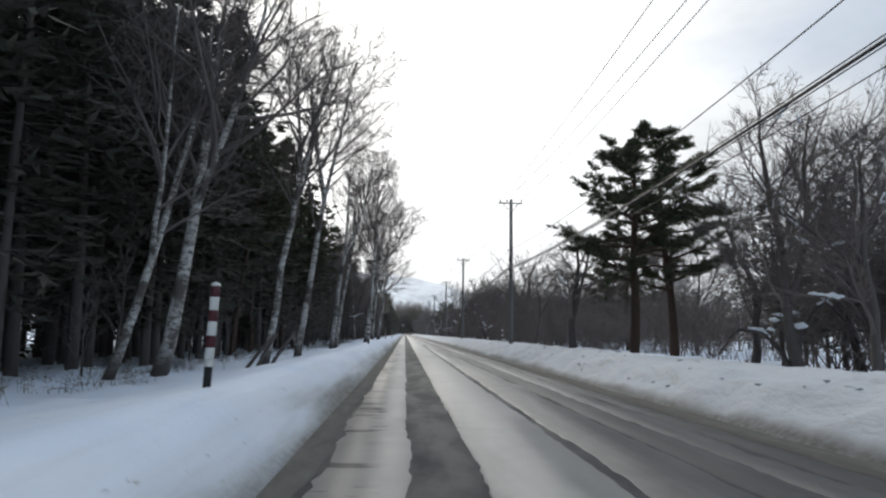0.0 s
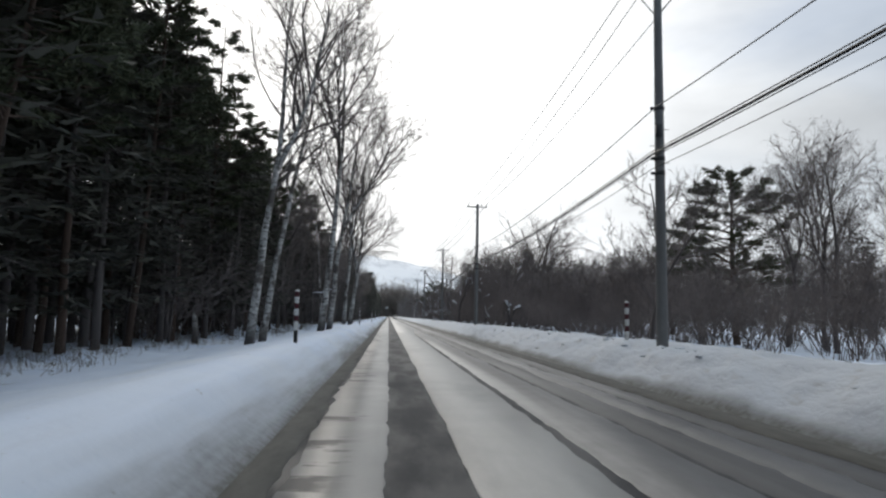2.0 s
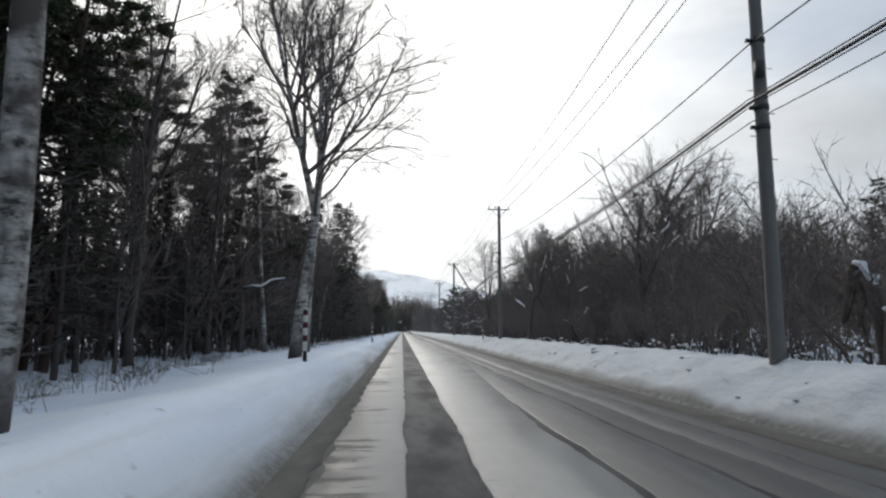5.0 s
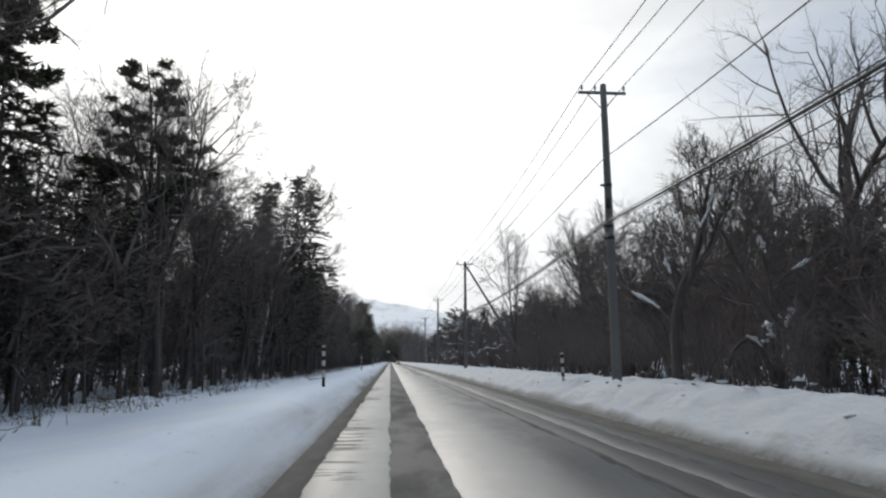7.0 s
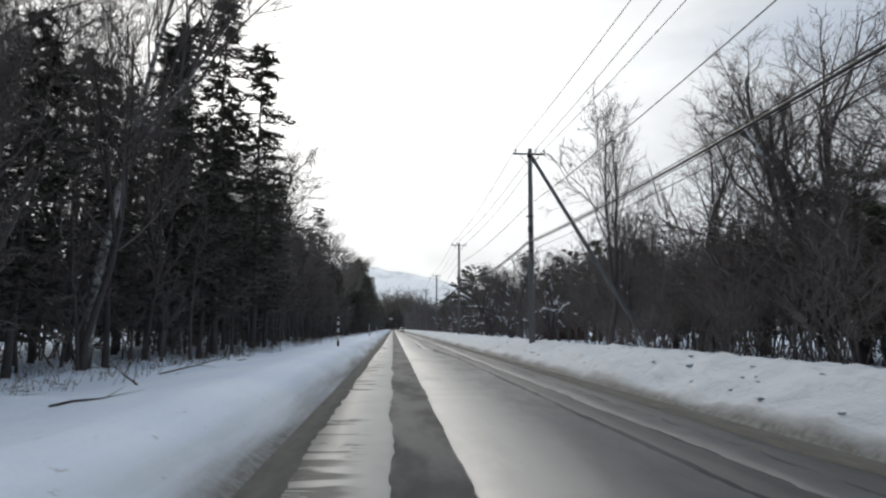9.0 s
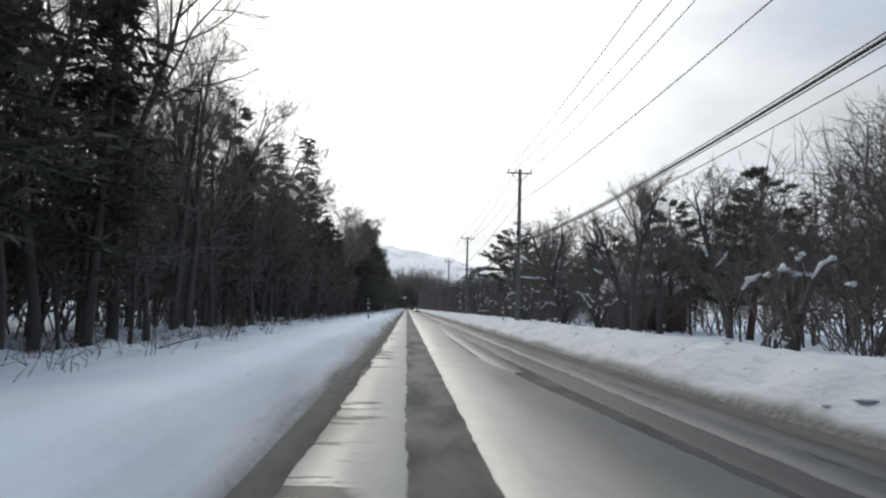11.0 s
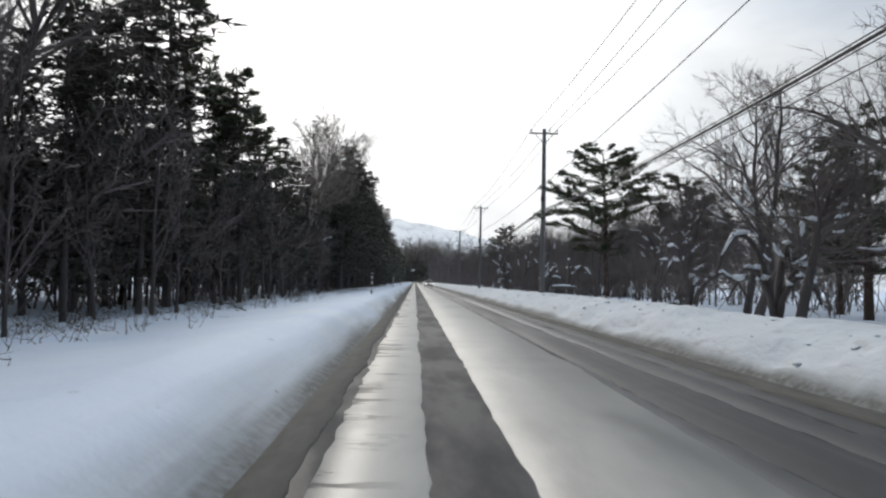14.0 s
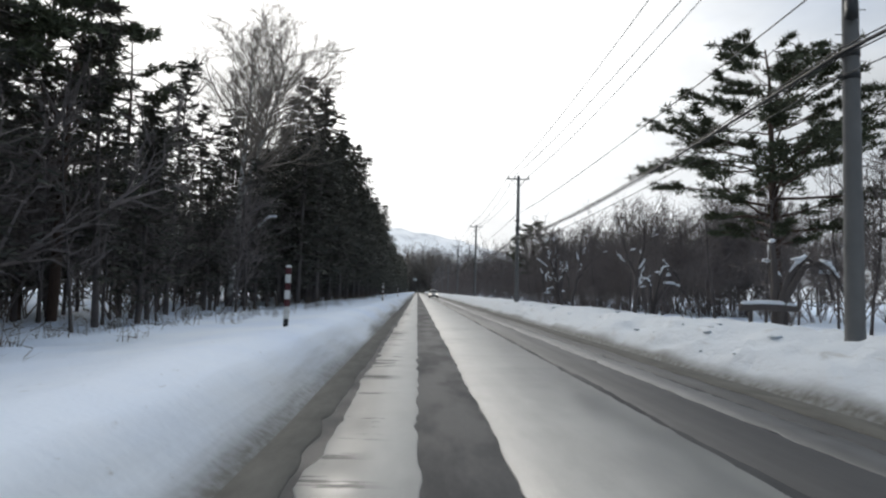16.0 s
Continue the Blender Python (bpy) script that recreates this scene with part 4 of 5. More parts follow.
# leafless trees on the right: x, y, height, radius, lean x, lean y, first, spread, fork, snow, seed
BARE_R = [
    (7.5, 28.5, 5.6, 0.19, -0.12, 0.0, 0.3, 0.95, 0.3, 0.5, 81),
    (24.2, 57.8, 11.0, 0.14, 0.02, 0.0, 0.25, 0.6, 0.35, 0.0, 83), (24.8, 53.7, 10.5, 0.15, 0.0, 0.0, 0.25, 0.55, 0.3, 0.0, 84),
    (24.4, 62.8, 10.5, 0.13, 0.0, 0.0, 0.25, 0.5, 0.5, 0.0, 85), (25.5, 60.6, 11.5, 0.14, 0.05, 0.0, 0.3, 0.5, 0.4, 0.0, 86),
    (9.8, 48.0, 6.5, 0.1, -0.1, 0.0, 0.2, 0.7, 0.4, 0.0, 87), (12.0, 19.0, 8.5, 0.17, -0.2, 0.0, 0.25, 0.9, 0.3, 0.4, 88),
    (14.8, 27.0, 9.2, 0.2, 0.1, 0.0, 0.2, 0.8, 0.3, 0.2, 113), (16.5, 22.5, 9.5, 0.18, -0.1, 0.0, 0.25, 0.8, 0.35, 0.1, 114), (13.6, 96.0, 9.5, 0.18, 0.05, 0.0, 0.25, 0.8, 0.35, 0.2, 116), (17.8, 101.5, 11.5, 0.2, 0.0, 0.0, 0.3, 0.7, 0.35, 0.1, 117), (10.5, 14.0, 6.0, 0.12, 0.1, 0.0, 0.2, 0.8, 0.4, 0.3, 89), (19.2, 113.6, 17.0, 0.36, -0.03, 0.0, 0.27, 0.8, 0.3, 0.2, 90), (8.7, 104.9, 7.6, 0.17, 0.02, 0.0, 0.25, 0.7, 0.4, 0.3, 132),
    (17.7, 133.9, 13.0, 0.25, -0.1, 0.0, 0.3, 0.85, 0.35, 0.1, 133), (19.0, 149.6, 13.0, 0.22, -0.05, 0.0, 0.35, 0.8, 0.4, 0.1, 134), (15.8, 121.5, 10.5, 0.2, 0.1, 0.0, 0.3, 0.8, 0.4, 0.1, 135),
    (12.0, 102.9, 7.0, 0.13, -0.3, 0.0, 0.25, 0.9, 0.4, 0.5, 91), (18.0, 135.9, 11.0, 0.22, 0.05, 0.0, 0.4, 0.7, 0.5, 0.1, 92),
    (10.4, 141.3, 11.6, 0.13, 0.0, 0.0, 0.2, 0.4, 0.25, 0.0, 93), (14.0, 125.9, 9.0, 0.14, 0.0, 0.0, 0.3, 0.6, 0.4, 0.1, 94),
    (15.5, 119.9, 9.5, 0.14, 0.1, 0.0, 0.3, 0.6, 0.4, 0.1, 95), (13.0, 114.9, 8.0, 0.12, 0.0, 0.0, 0.3, 0.6, 0.0, 0.1, 96),
    (12.6, 173.5, 7.0, 0.22, 0.1, 0.0, 0.3, 0.9, 0.4, 0.6, 119), (17.2, 189.5, 7.5, 0.22, -0.1, 0.0, 0.3, 0.9, 0.35, 0.6, 120), (12.6, 197.6, 6.8, 0.2, 0.3, 0.0, 0.28, 1.0, 0.35, 0.7, 126), (16.5, 177.5, 7.8, 0.22, 0.0, 0.0, 0.3, 0.9, 0.4, 0.5, 127), (13.2, 206.5, 6.4, 0.22, 0.1, 0.0, 0.3, 1.0, 0.4, 0.6, 128), (10.2, 177.3, 7.2, 0.2, -0.15, 0.0, 0.3, 1.0, 0.4, 0.4, 97), (11.5, 168.5, 7.4, 0.2, 0.05, 0.0, 0.35, 0.5, 0.5, 0.4, 98),
    (10.4, 191.3, 5.0, 0.16, 0.3, 0.0, 0.35, 0.9, 0.4, 0.6, 100),
    (13.7, 200.4, 9.6, 0.17, 0.1, 0.0, 0.3, 0.7, 0.35, 0.1, 101), (10.9, 203.4, 4.6, 0.16, 0.22, 0.0, 0.3, 0.9, 0.35, 0.7, 102),
    (9.5, 239.9, 5.2, 0.14, -0.1, 0.0, 0.3, 0.9, 0.45, 0.7, 103), (12.5, 249.3, 7.0, 0.14, 0.0, 0.0, 0.25, 0.8, 0.4, 0.4, 104),
    (11.0, 230.0, 6.0, 0.13, 0.15, 0.0, 0.2, 0.8, 0.4, 0.6, 105), (15.5, 210.5, 6.6, 0.16, 0.0, 0.0, 0.3, 0.8, 0.4, 0.3, 106),
    (17.5, 159.6, 9.0, 0.15, 0.0, 0.0, 0.3, 0.7, 0.4, 0.1, 107), (15.0, 151.7, 8.5, 0.14, 0.0, 0.0, 0.3, 0.7, 0.4, 0.1, 108),
    (13.5, 162.6, 7.5, 0.16, -0.1, 0.0, 0.3, 0.9, 0.4, 0.4, 109), (16.5, 98.9, 10.0, 0.16, 0.0, 0.0, 0.3, 0.7, 0.4, 0.1, 110),
    (17.2, 204.5, 9.0, 0.17, 0.0, 0.0, 0.3, 0.8, 0.4, 0.2, 111), (14.0, 266.9, 8.0, 0.15, 0.0, 0.0, 0.3, 0.8, 0.4, 0.2, 112),
]
for x, y, h, r, lx, ly, fi, sp, fk, sn, seed in BARE_R:
    t, c, s = bare_geo(seed, h, r, (lx, ly), fi, 11, 8, 7, 0.50, sp, fk, 0.11, sn, 1.05)
    label = "gnarled leafless tree with snow lying on its limbs" if sn >= 0.4 else "leafless dark-branched tree beyond the snow bank"
    ob = make_tree("bare_tree", label, "bare tree", "leafless trees beyond the bank", [("trunk", t, M["bark"]), ("crown", c, M["twigs"])] + [("snow_cap", q, M["snow"]) for q in s])
    ob.matrix_basis = spot(x, y)

t, c, s = bare_geo(131, 7.6, 0.29, (0.03, 0), 0.36, 11, 8, 7, 0.5, 0.95, 0.4, 0.09, 0.5, 1.05)
thick_tree = make_tree("bare_tree", "thick dark gnarled tree with a long snow-covered limb", "bare tree", "leafless trees beyond the bank", [("trunk", t, M["bark"]), ("crown", c, M["twigs"])] + [("snow_cap", q, M["snow"]) for q in s])
p = np.array([(0.05, 0, 3.0), (-0.6, -0.1, 3.35), (-1.3, -0.2, 3.45), (-2.0, -0.2, 3.42), (-2.8, -0.3, 3.5)])
part("limb", Geo().tube(p, [0.12, 0.1, 0.09, 0.07, 0.03], 7), M["bark"], thick_tree, smooth=True)
part("snow_cap", Geo().tube(p[1:] + [0, 0, 0.1], [0.05, 0.09, 0.08, 0.03], 7), M["snow"], thick_tree, "thick snow lying along the limb", smooth=True)
thick_tree.matrix_basis = spot(11.3, 185.3)


def bent_tree(seed, arms, reach):
    """A low tree whose arched limbs droop under lumps of snow."""
    rng = np.random.default_rng(seed)
    trunk, twigs, lumps = Geo(), Geo(), []
    a, b, r = [], [], []
    for i in range(arms):
        az = rng.uniform(0, 2 * np.pi)
        d = np.array([math.cos(az), math.sin(az) * 0.6, 0])
        top, l = rng.uniform(1.3, 2.8), reach * rng.uniform(0.6, 1.2)
        t = np.linspace(0, 1, 8)[:, None]
        p = d * l * t + np.array([0, 0, 1]) * (top * (1 - (1.5 * t - 0.85) ** 2 * 1.25) - 0.1) + rng.normal(0, 0.06, (8, 3)) * t
        p[0] = (0, 0, -0.3)
        rad = np.linspace(0.10, 0.03, 8) * rng.uniform(0.8, 1.2)
        trunk.tube(p, rad, 6)
        for k in range(2, 7):
            if rng.random() < 0.4:
                c = p[k] + [0, 0, rad[k] + 0.05]
                lumps.append(Geo().blob(c, (rng.uniform(0.08, 0.24), rng.uniform(0.07, 0.15), rng.uniform(0.05, 0.10)), rng, 0.3))
        k = rng.integers(2, 5)
        lumps.append(Geo().tube(p[k:k + 3] + [0, 0, rad[k] * 0.8 + 0.02], np.array([0.5, 1.0, 0.5]) * (rad[k] * 0.7 + 0.03), 6))
        for _ in range(16):
            q, dd = along(p, rng.uniform(0.25, 1.0))
            e = q + turned(rng, dd, rng.uniform(0.5, 1.2)) * rng.uniform(0.4, 1.1)
            a.append(q), b.append(e), r.append(0.016)
            for _ in range(4):
                m = q + (e - q) * rng.random()
                a.append(m), b.append(m + turned(rng, unit(e - q), 0.8) * rng.uniform(0.2, 0.5)), r.append(0.009)
    twigs.cones(a, b, r)
    return make_tree("bent_tree", "low bent tree weighed down by thick lumps of snow", "bent tree", "snow-laden bent trees", [("trunk", trunk, M["bark"]), ("crown", twigs, M["twigs"])] + [("snow_lump", q, M["snow"]) for q in lumps])


for x, y, seed, arms, reach in ((9.9, 176.2, 201, 5, 2.2), (12.4, 177.6, 202, 5, 2.4), (10.6, 182.5, 203, 4, 2.0), (10.2, 192.0, 204, 5, 2.0), (11.6, 201.0, 205, 5, 2.2), (9.7, 214.8, 206, 4, 1.8), (9.5, 240.5, 207, 6, 2.0), (10.8, 227.0, 208, 4, 1.8), (9.0, 72.6, 209, 5, 1.3), (12.1, 105.2, 210, 5, 2.2), (10.6, 153.5, 213, 5, 1.8), (12.6, 20.5, 216, 4, 2.4)):
    ob = bent_tree(seed, arms, reach)
    ob.matrix_basis = spot(x, y)

# thicket bushes
BUSHES = []
for seed, h, sn in ((121, 5.0, 0.0), (122, 6.4, 0.0), (123, 3.4, 0.5), (124, 2.2, 0.9), (125, 7.6, 0.0)):
    g, s, stems = shrub_geo(seed, h, 7, 14, 6, 1.15 if h > 4 else 1.0, sn)
    label = "leafless bush holding lumps of snow" if sn else "dense leafless brown thicket bush"
    BUSHES.append(make_tree("thicket_bush", label, "bush", "roadside thicket", [("crown", g, M["twigs"])] + [("stem", q, M["bark"]) for q in stems] + [("snow_lump", q, M["snow"]) for q in s]))
y = 33.0
while y < 300:
    dense = 0.55 if y < 58 else ((0.9 if y < 112 else 0.7) if y < 150 else (0.1 if y < 250 else 0.6))
    low = np.interp(y, [58, 64, 90, 98, 140, 150, 180, 190], [0.55, 0.75, 0.76, 0.74, 0.7, 0.85, 0.9, 0.72])
    for row in range(4):
        if rnd.random() < (0.75 if row > 1 and 58 < y < 112 else dense):
            x = (10.5 if y < 150 else 12.5) + row * 2.6 + rnd.uniform(-0.8, 1.4)
            k = rnd.choice((0, 1, 4, 4)) if row > 1 else rnd.choice((0, 2, 1, 3) if row else (0, 2, 3, 2))
            plant(BUSHES[k], USED, x, y + rnd.uniform(-1, 1), rnd.uniform(0, 6.28), low * rnd.uniform(0.75, 1.15))
    y += rnd.uniform(2.0, 3.2)
for x, y, k, s in ((9.2, 72.7, 3, 1.1), (10.4, 73.2, 2, 0.8), (8.6, 80.0, 3, 0.8), (9.5, 62.0, 3, 0.8), (9.0, 152.4, 3, 1.0), (9.0, 175.0, 3, 1.0), (11.0, 177.5, 2, 0.9), (9.0, 196.0, 3, 0.7), (9.5, 207.0, 3, 0.8), (9.8, 105.0, 3, 1.0), (15.5, 183.5, 1, 0.8), (16.8, 186.0, 4, 0.7), (14.4, 182.5, 0, 0.9), (15.4, 179.8, 1, 0.8), (17.4, 184.6, 0, 0.95), (16.4, 177.2, 2, 1.1), (19.2, 188.2, 1, 0.85), (17.8, 187.0, 1, 0.9)):
    plant(BUSHES[k], USED, x, y, rnd.uniform(0, 6.28), s)

SAPLINGS = []
for seed, h in ((141, 7.5), (142, 9.0), (143, 6.0), (144, 8.0)):
    t, c, _ = bare_geo(seed, h, 0.07, (0, 0), 0.16, 16, 4, 3, 0.36, 0.6, 0.0, 0.05, 0.0, 2.0)
    SAPLINGS.append(make_tree("young_bare_tree", "slender leafless young tree at the edge of the wood", "young tree", "young trees of the wood", [("trunk", t, M["bark"]), ("crown", c, M["twigs"])]))
for row in range(3):
    y = 2.0
    while y < 292:
        x = (-10.3 if y < 62 else (-8.8 if y < 92 else -7.4)) - row * 2.0 - rnd.uniform(0, 1.2)
        if rnd.random() < (0.4 if y < 85 else 0.7):
            plant(rnd.choice(SAPLINGS), USED, x, y, rnd.uniform(0, 6.28), rnd.uniform(0.6, 0.98))
        y += rnd.uniform(2.3, 4.0)
y = 92.0
while y < 285:
    for row in range(3):
        if rnd.random() < (0.25 if 166 < y < 210 else 0.6):
            plant(rnd.choice(SAPLINGS), USED, (14.5 if y > 150 else 18.0) + row * 3.5 + rnd.uniform(-1, 1.5), y + rnd.uniform(-1, 1), rnd.uniform(0, 6.28), rnd.uniform(0.7, 1.1))
    y += rnd.uniform(2.4, 4.0)
for x, y, k, sc in ((20.0, 150.0, 3, 0.72), (19.0, 142.6, 0, 0.56), (22.5, 171.0, 4, 0.55), (24.0, 190.0, 3, 0.7), (26.0, 130.0, 1, 0.6), (23.0, 160.0, 3, 0.66), (28.0, 176.0, 1, 0.7), (27.0, 200.0, 4, 0.6), (21.5, 146.5, 4, 0.62), (24.5, 153.0, 1, 0.7), (17.6, 147.5, 3, 0.6), (26.5, 141.0, 0, 0.62), (22.5, 135.5, 3, 0.7), (24.0, 108.0, 1, 0.6), (21.0, 101.0, 3, 0.6), (27.0, 115.0, 4, 0.66), (18.0, 131.0, 3, 0.66), (21.0, 127.0, 1, 0.62), (24.5, 133.0, 0, 0.6), (20.5, 140.0, 1, 0.66), (28.0, 146.0, 4, 0.62), (19.0, 153.0, 1, 0.6), (16.5, 27.5, 3, 0.62), (17.5, 25.0, 3, 0.64), (19.5, 29.0, 1, 0.58), (21.0, 33.0, 3, 0.6), (17.4, 143.5, 3, 0.78), (19.6, 147.0, 1, 0.7), (16.4, 138.6, 3, 0.62), (21.0, 138.5, 1, 0.68), (18.4, 133.8, 3, 0.7), (15.6, 130.0, 3, 0.55), (20.4, 128.0, 1, 0.62), (23.0, 143.5, 4, 0.66), (22.4, 150.5, 3, 0.8), (17.5, 108.0, 3, 0.55), (19.5, 113.0, 1, 0.55), (30.0, 84.0, 0, 0.6), (24.0, 92.0, 4, 0.58), (20.5, 122.0, 0, 0.55)):
    plant(FIRS[k], USED, x, y, rnd.uniform(0, 6.28), sc * (0.74 if 124 < y < 156 else 1.0), "dark conifer standing behind the leafless roadside trees")

back = []
for i in range(3):
    g, _, stems = shrub_geo(130 + i, 7.5 + i, 7, 12, 4, 2.3, 0.0, True)
    for q in stems:
        g.join(q)
    back.append((g,))
spots_r = []
for row in range(3):
    y = 5.0
    while y < 300:
        spots_r.append((24 + row * 5 + rnd.uniform(0, 4), y, rnd.randrange(3), np.interp(y, [28, 36, 62, 75], [1, 0.6, 0.6, 1]) * rnd.uniform(0.8, 1.25)))
        y += rnd.uniform(2.6, 5.5)
for row in range(3):
    y = 300.0
    while y < 660:
        spots_r.append((10.5 + row * 4 + rnd.uniform(0, 3), y, rnd.randrange(3), rnd.uniform(0.7, 1.2)))
        y += rnd.uniform(3, 6)
for _ in range(420):
    y = 10 + 290 * rnd.random()
    x = rnd.uniform(14.5, 24) if y < 168 else rnd.uniform(17, 26)
    if math.hypot(x - 22.5, y - 195.2) > 5.5 and not 166 < y < 242:
        spots_r.append((x, y, rnd.randrange(3), np.interp(y, [24, 32, 60, 66, 90, 98], [0.9, 0.5, 0.5, 0.7, 0.75, 1.0]) * rnd.uniform(0.7, 1.1)))
woods("thicket_woods", "brown leafless woodland far behind the bank", spots_r, back, [("branches", M["twigs"])])
spots_b = [(34 + rnd.uniform(0, 30), rnd.uniform(-20, 320), rnd.randrange(3), rnd.uniform(0.4, 0.62)) for _ in range(150)] + [(16 + rnd.uniform(0, 14), rnd.uniform(320, 660), rnd.randrange(3), rnd.uniform(0.35, 0.6)) for _ in range(70)]
woods("mixed_woods", "distant dark evergreen woodland behind the thicket", spots_b, COARSE, [("trunks", M["bark"]), ("boughs", M["fir_needles"])])

# ---------------------------------------------------------------- utility poles and wires
POLES = [(6.55, -28.0), (6.55, 5.8), (6.53, 39.6), (6.42, 71.8), (6.57, 104.1), (6.3, 139.5), (6.5, 173.9), (6.5, 207.0), (6.62, 240.4), (6.75, 273), (6.8, 307), (6.8, 341), (6.8, 375), (6.8, 409), (6.8, 443), (6.8, 477)]
TOP = 9.6


def stature(y):
    """How tall the pole at y stands against the first ones."""
    return float(np.interp(y, [104, 139.5, 174, 207, 240], [1.0, 0.985, 1.0, 0.957, 0.942]))


def middle_at(i):
    """The middle wire changes sides from pole to pole."""
    return -0.22 if i % 2 == 0 else 0.31


def pole_thing(middle):
    e = thing("utility_pole", "grey concrete utility pole with a steel crossarm standing in snow", "utility pole", "poles along the road")
    g = Geo()
    zs = np.linspace(-0.6, TOP + 0.12, 9)
    g.tube(np.stack([0 * zs, 0 * zs, zs], 1), np.linspace(0.145, 0.095, 9), 14)
    part("shaft", g, M["concrete"], e, smooth=True)
    arm = part("crossarm", Geo().box((-0.75, 0.09, TOP - 0.13), (0.75, 0.165, TOP - 0.055)), M["steel"], e)
    for x in (-0.64, middle, 0.7):
        i = Geo()
        zs = np.array([-0.06, 0.0, 0.03, 0.06, 0.10, 0.13, 0.16]) + TOP
        i.tube(np.stack([0 * zs + x, 0 * zs + 0.127, zs], 1), [0.014, 0.014, 0.05, 0.03, 0.05, 0.03, 0.022], 8)
        part("insulator", i, M["ceramic"], arm)
    part("arm_brace", Geo().tube([(0.5, 0.12, TOP - 0.1), (0.07, 0.09, TOP - 0.6)], [0.016, 0.016], 5), M["steel"], e)
    part("arm_brace", Geo().tube([(-0.5, 0.12, TOP - 0.1), (-0.07, 0.09, TOP - 0.6)], [0.016, 0.016], 5), M["steel"], e)
    for z in (6.5, 5.24, 4.88):
        b = Geo().tube([(0, 0, z - 0.05), (0, 0, z + 0.05)], [0.128, 0.128], 12)
        b.box((-0.22, -0.03, z - 0.03), (-0.1, 0.03, z + 0.03))
        part("cable_band", b, M["dark_steel"], e)
    part("fuse_box", Geo().box((-0.16, -0.2, 5.75), (-0.02, -0.1, 6.05)), M["dark_steel"], e)
    for k in range(10):
        s = 1 if k % 2 else -1
        z = 2.2 + k * 0.42
        part("step_bolt", Geo().tube([(0.1 * s, 0, z), (0.24 * s, 0, z)], [0.009, 0.009], 5), M["steel"], e)
    return e


protos = {}
for i, (x, y) in enumerate(POLES):
    if i % 2 not in protos:
        ob = protos[i % 2] = pole_thing(middle_at(i))
        ob.matrix_basis = pose(x, y, 0)
    else:
        ob = copy_thing(protos[i % 2], pose(x, y, 0))
    ob.scale = (1, 1, stature(y))

# the braced pole
brace = thing("pole_brace", "slanting concrete brace pole propping a utility pole", "brace pole")
part("shaft", Geo().tube([(12.15, 140.0, 0.0), (6.42, 139.6, 9.2)], [0.11, 0.085], 12), M["concrete"], brace, smooth=True)
part("collar", Geo().tube([(6.3, 139.5, 9.15), (6.3, 139.5, 9.3)], [0.13, 0.13], 12), M["dark_steel"], brace)


def wire(name, label, dx, dy, z, r, sag):
    for i, ((xa, ya), (xb, yb)) in enumerate(zip(POLES, POLES[1:])):
        t = np.linspace(0, 1, 17)
        za, zb = (z(ya), z(yb)) if callable(z) else (z * stature(ya), z * stature(yb))
        da, db = (dx(i), dx(i + 1)) if callable(dx) else (dx, dx)
        dip = sag(ya) if callable(sag) else sag
        p = np.stack([xa + da + (xb + db - xa - da) * t, ya + dy + (yb - ya) * t, za + (zb - za) * t - 4 * dip * t * (1 - t)], 1)
        ob = part(name, Geo().tube(p, np.full(17, r), 5, False), M["cable"])
        tagged(ob, label, "wire", "wires along the road")


def service_z(y):
    return float(np.interp(y, [5, 40, 72, 104, 139.5, 174, 207, 240], [6.4, 6.5, 6.45, 7.3, 6.9, 7.66, 6.3, 6.5]))


def phone_z(y):
    return 5.24 * stature(y) + float(np.interp(y, [72, 140], [0.1, 0.0]))


for x in (-0.64, middle_at, 0.7):
    wire("power_line", "thin black power line between two pole tops", x, 0.127, TOP + 0.165, 0.013, 0.42)
wire("service_line", "thin black wire strung below the crossarms", -0.13, 0.0, service_z, 0.014, lambda y: float(np.interp(y, [104, 174], [0.42, 0.25])))
for dx, dz, r, text in ((-0.2, 0.0, 0.03, "thick black telephone cable strung between two poles"), (-0.22, 0.06, 0.012, "black telephone cable strung between two poles"), (-0.18, -0.06, 0.011, "black telephone cable strung between two poles"), (-0.2, -0.36, 0.010, "thin lower telephone cable strung between two poles")):
    wire("telephone_cable", text, dx, 0.0, lambda y, d=dz: phone_z(y) + d, r, lambda y: float(np.interp(y, [72, 140], [0.34, 0.42])))
closure = Geo().tube([(6.29, 170.6, 5.06), (6.29, 170.8, 5.05), (6.29, 171.4, 5.08), (6.29, 171.6, 5.1)], [0.04, 0.1, 0.1, 0.04], 10)
tagged(part("cable_closure", closure, M["rubber"]), "black splice closure hanging on the telephone cable", "cable closure")

# ---------------------------------------------------------------- marker posts


def marker_thing():
    """Its foot stands at z = 0, where it leaves the snow."""
    e = thing("snow_marker_post", "red and white banded marker post standing in the snow bank", "marker post", "marker posts along the road")
    r = 0.055
    part("sleeve", Geo().tube([(0, 0, -0.3), (0, 0, 0.17)], [r * 0.86, r * 0.86], 12), M["rubber"], e)
    z = 0.17
    for name, hb in (("white_band", 0.09), ("white_band", 0.135), ("red_band", 0.14), ("white_band", 0.17), ("red_band", 0.135), ("white_band", 0.16), ("red_band", 0.13)):
        rim = 0.004
        part(name, Geo().tube([(0, 0, z + rim), (0, 0, z + 2 * rim), (0, 0, z + hb - rim), (0, 0, z + hb)], [r - 0.003, r, r, r - 0.003], 14), M["red" if name == "red_band" else "white"], e)
        z += hb
    part("cap", Geo().tube([(0, 0, z), (0, 0, z + 0.03), (0, 0, z + 0.05)], [r + 0.004, r + 0.002, 0.02], 12), M["white"], e)
    return e


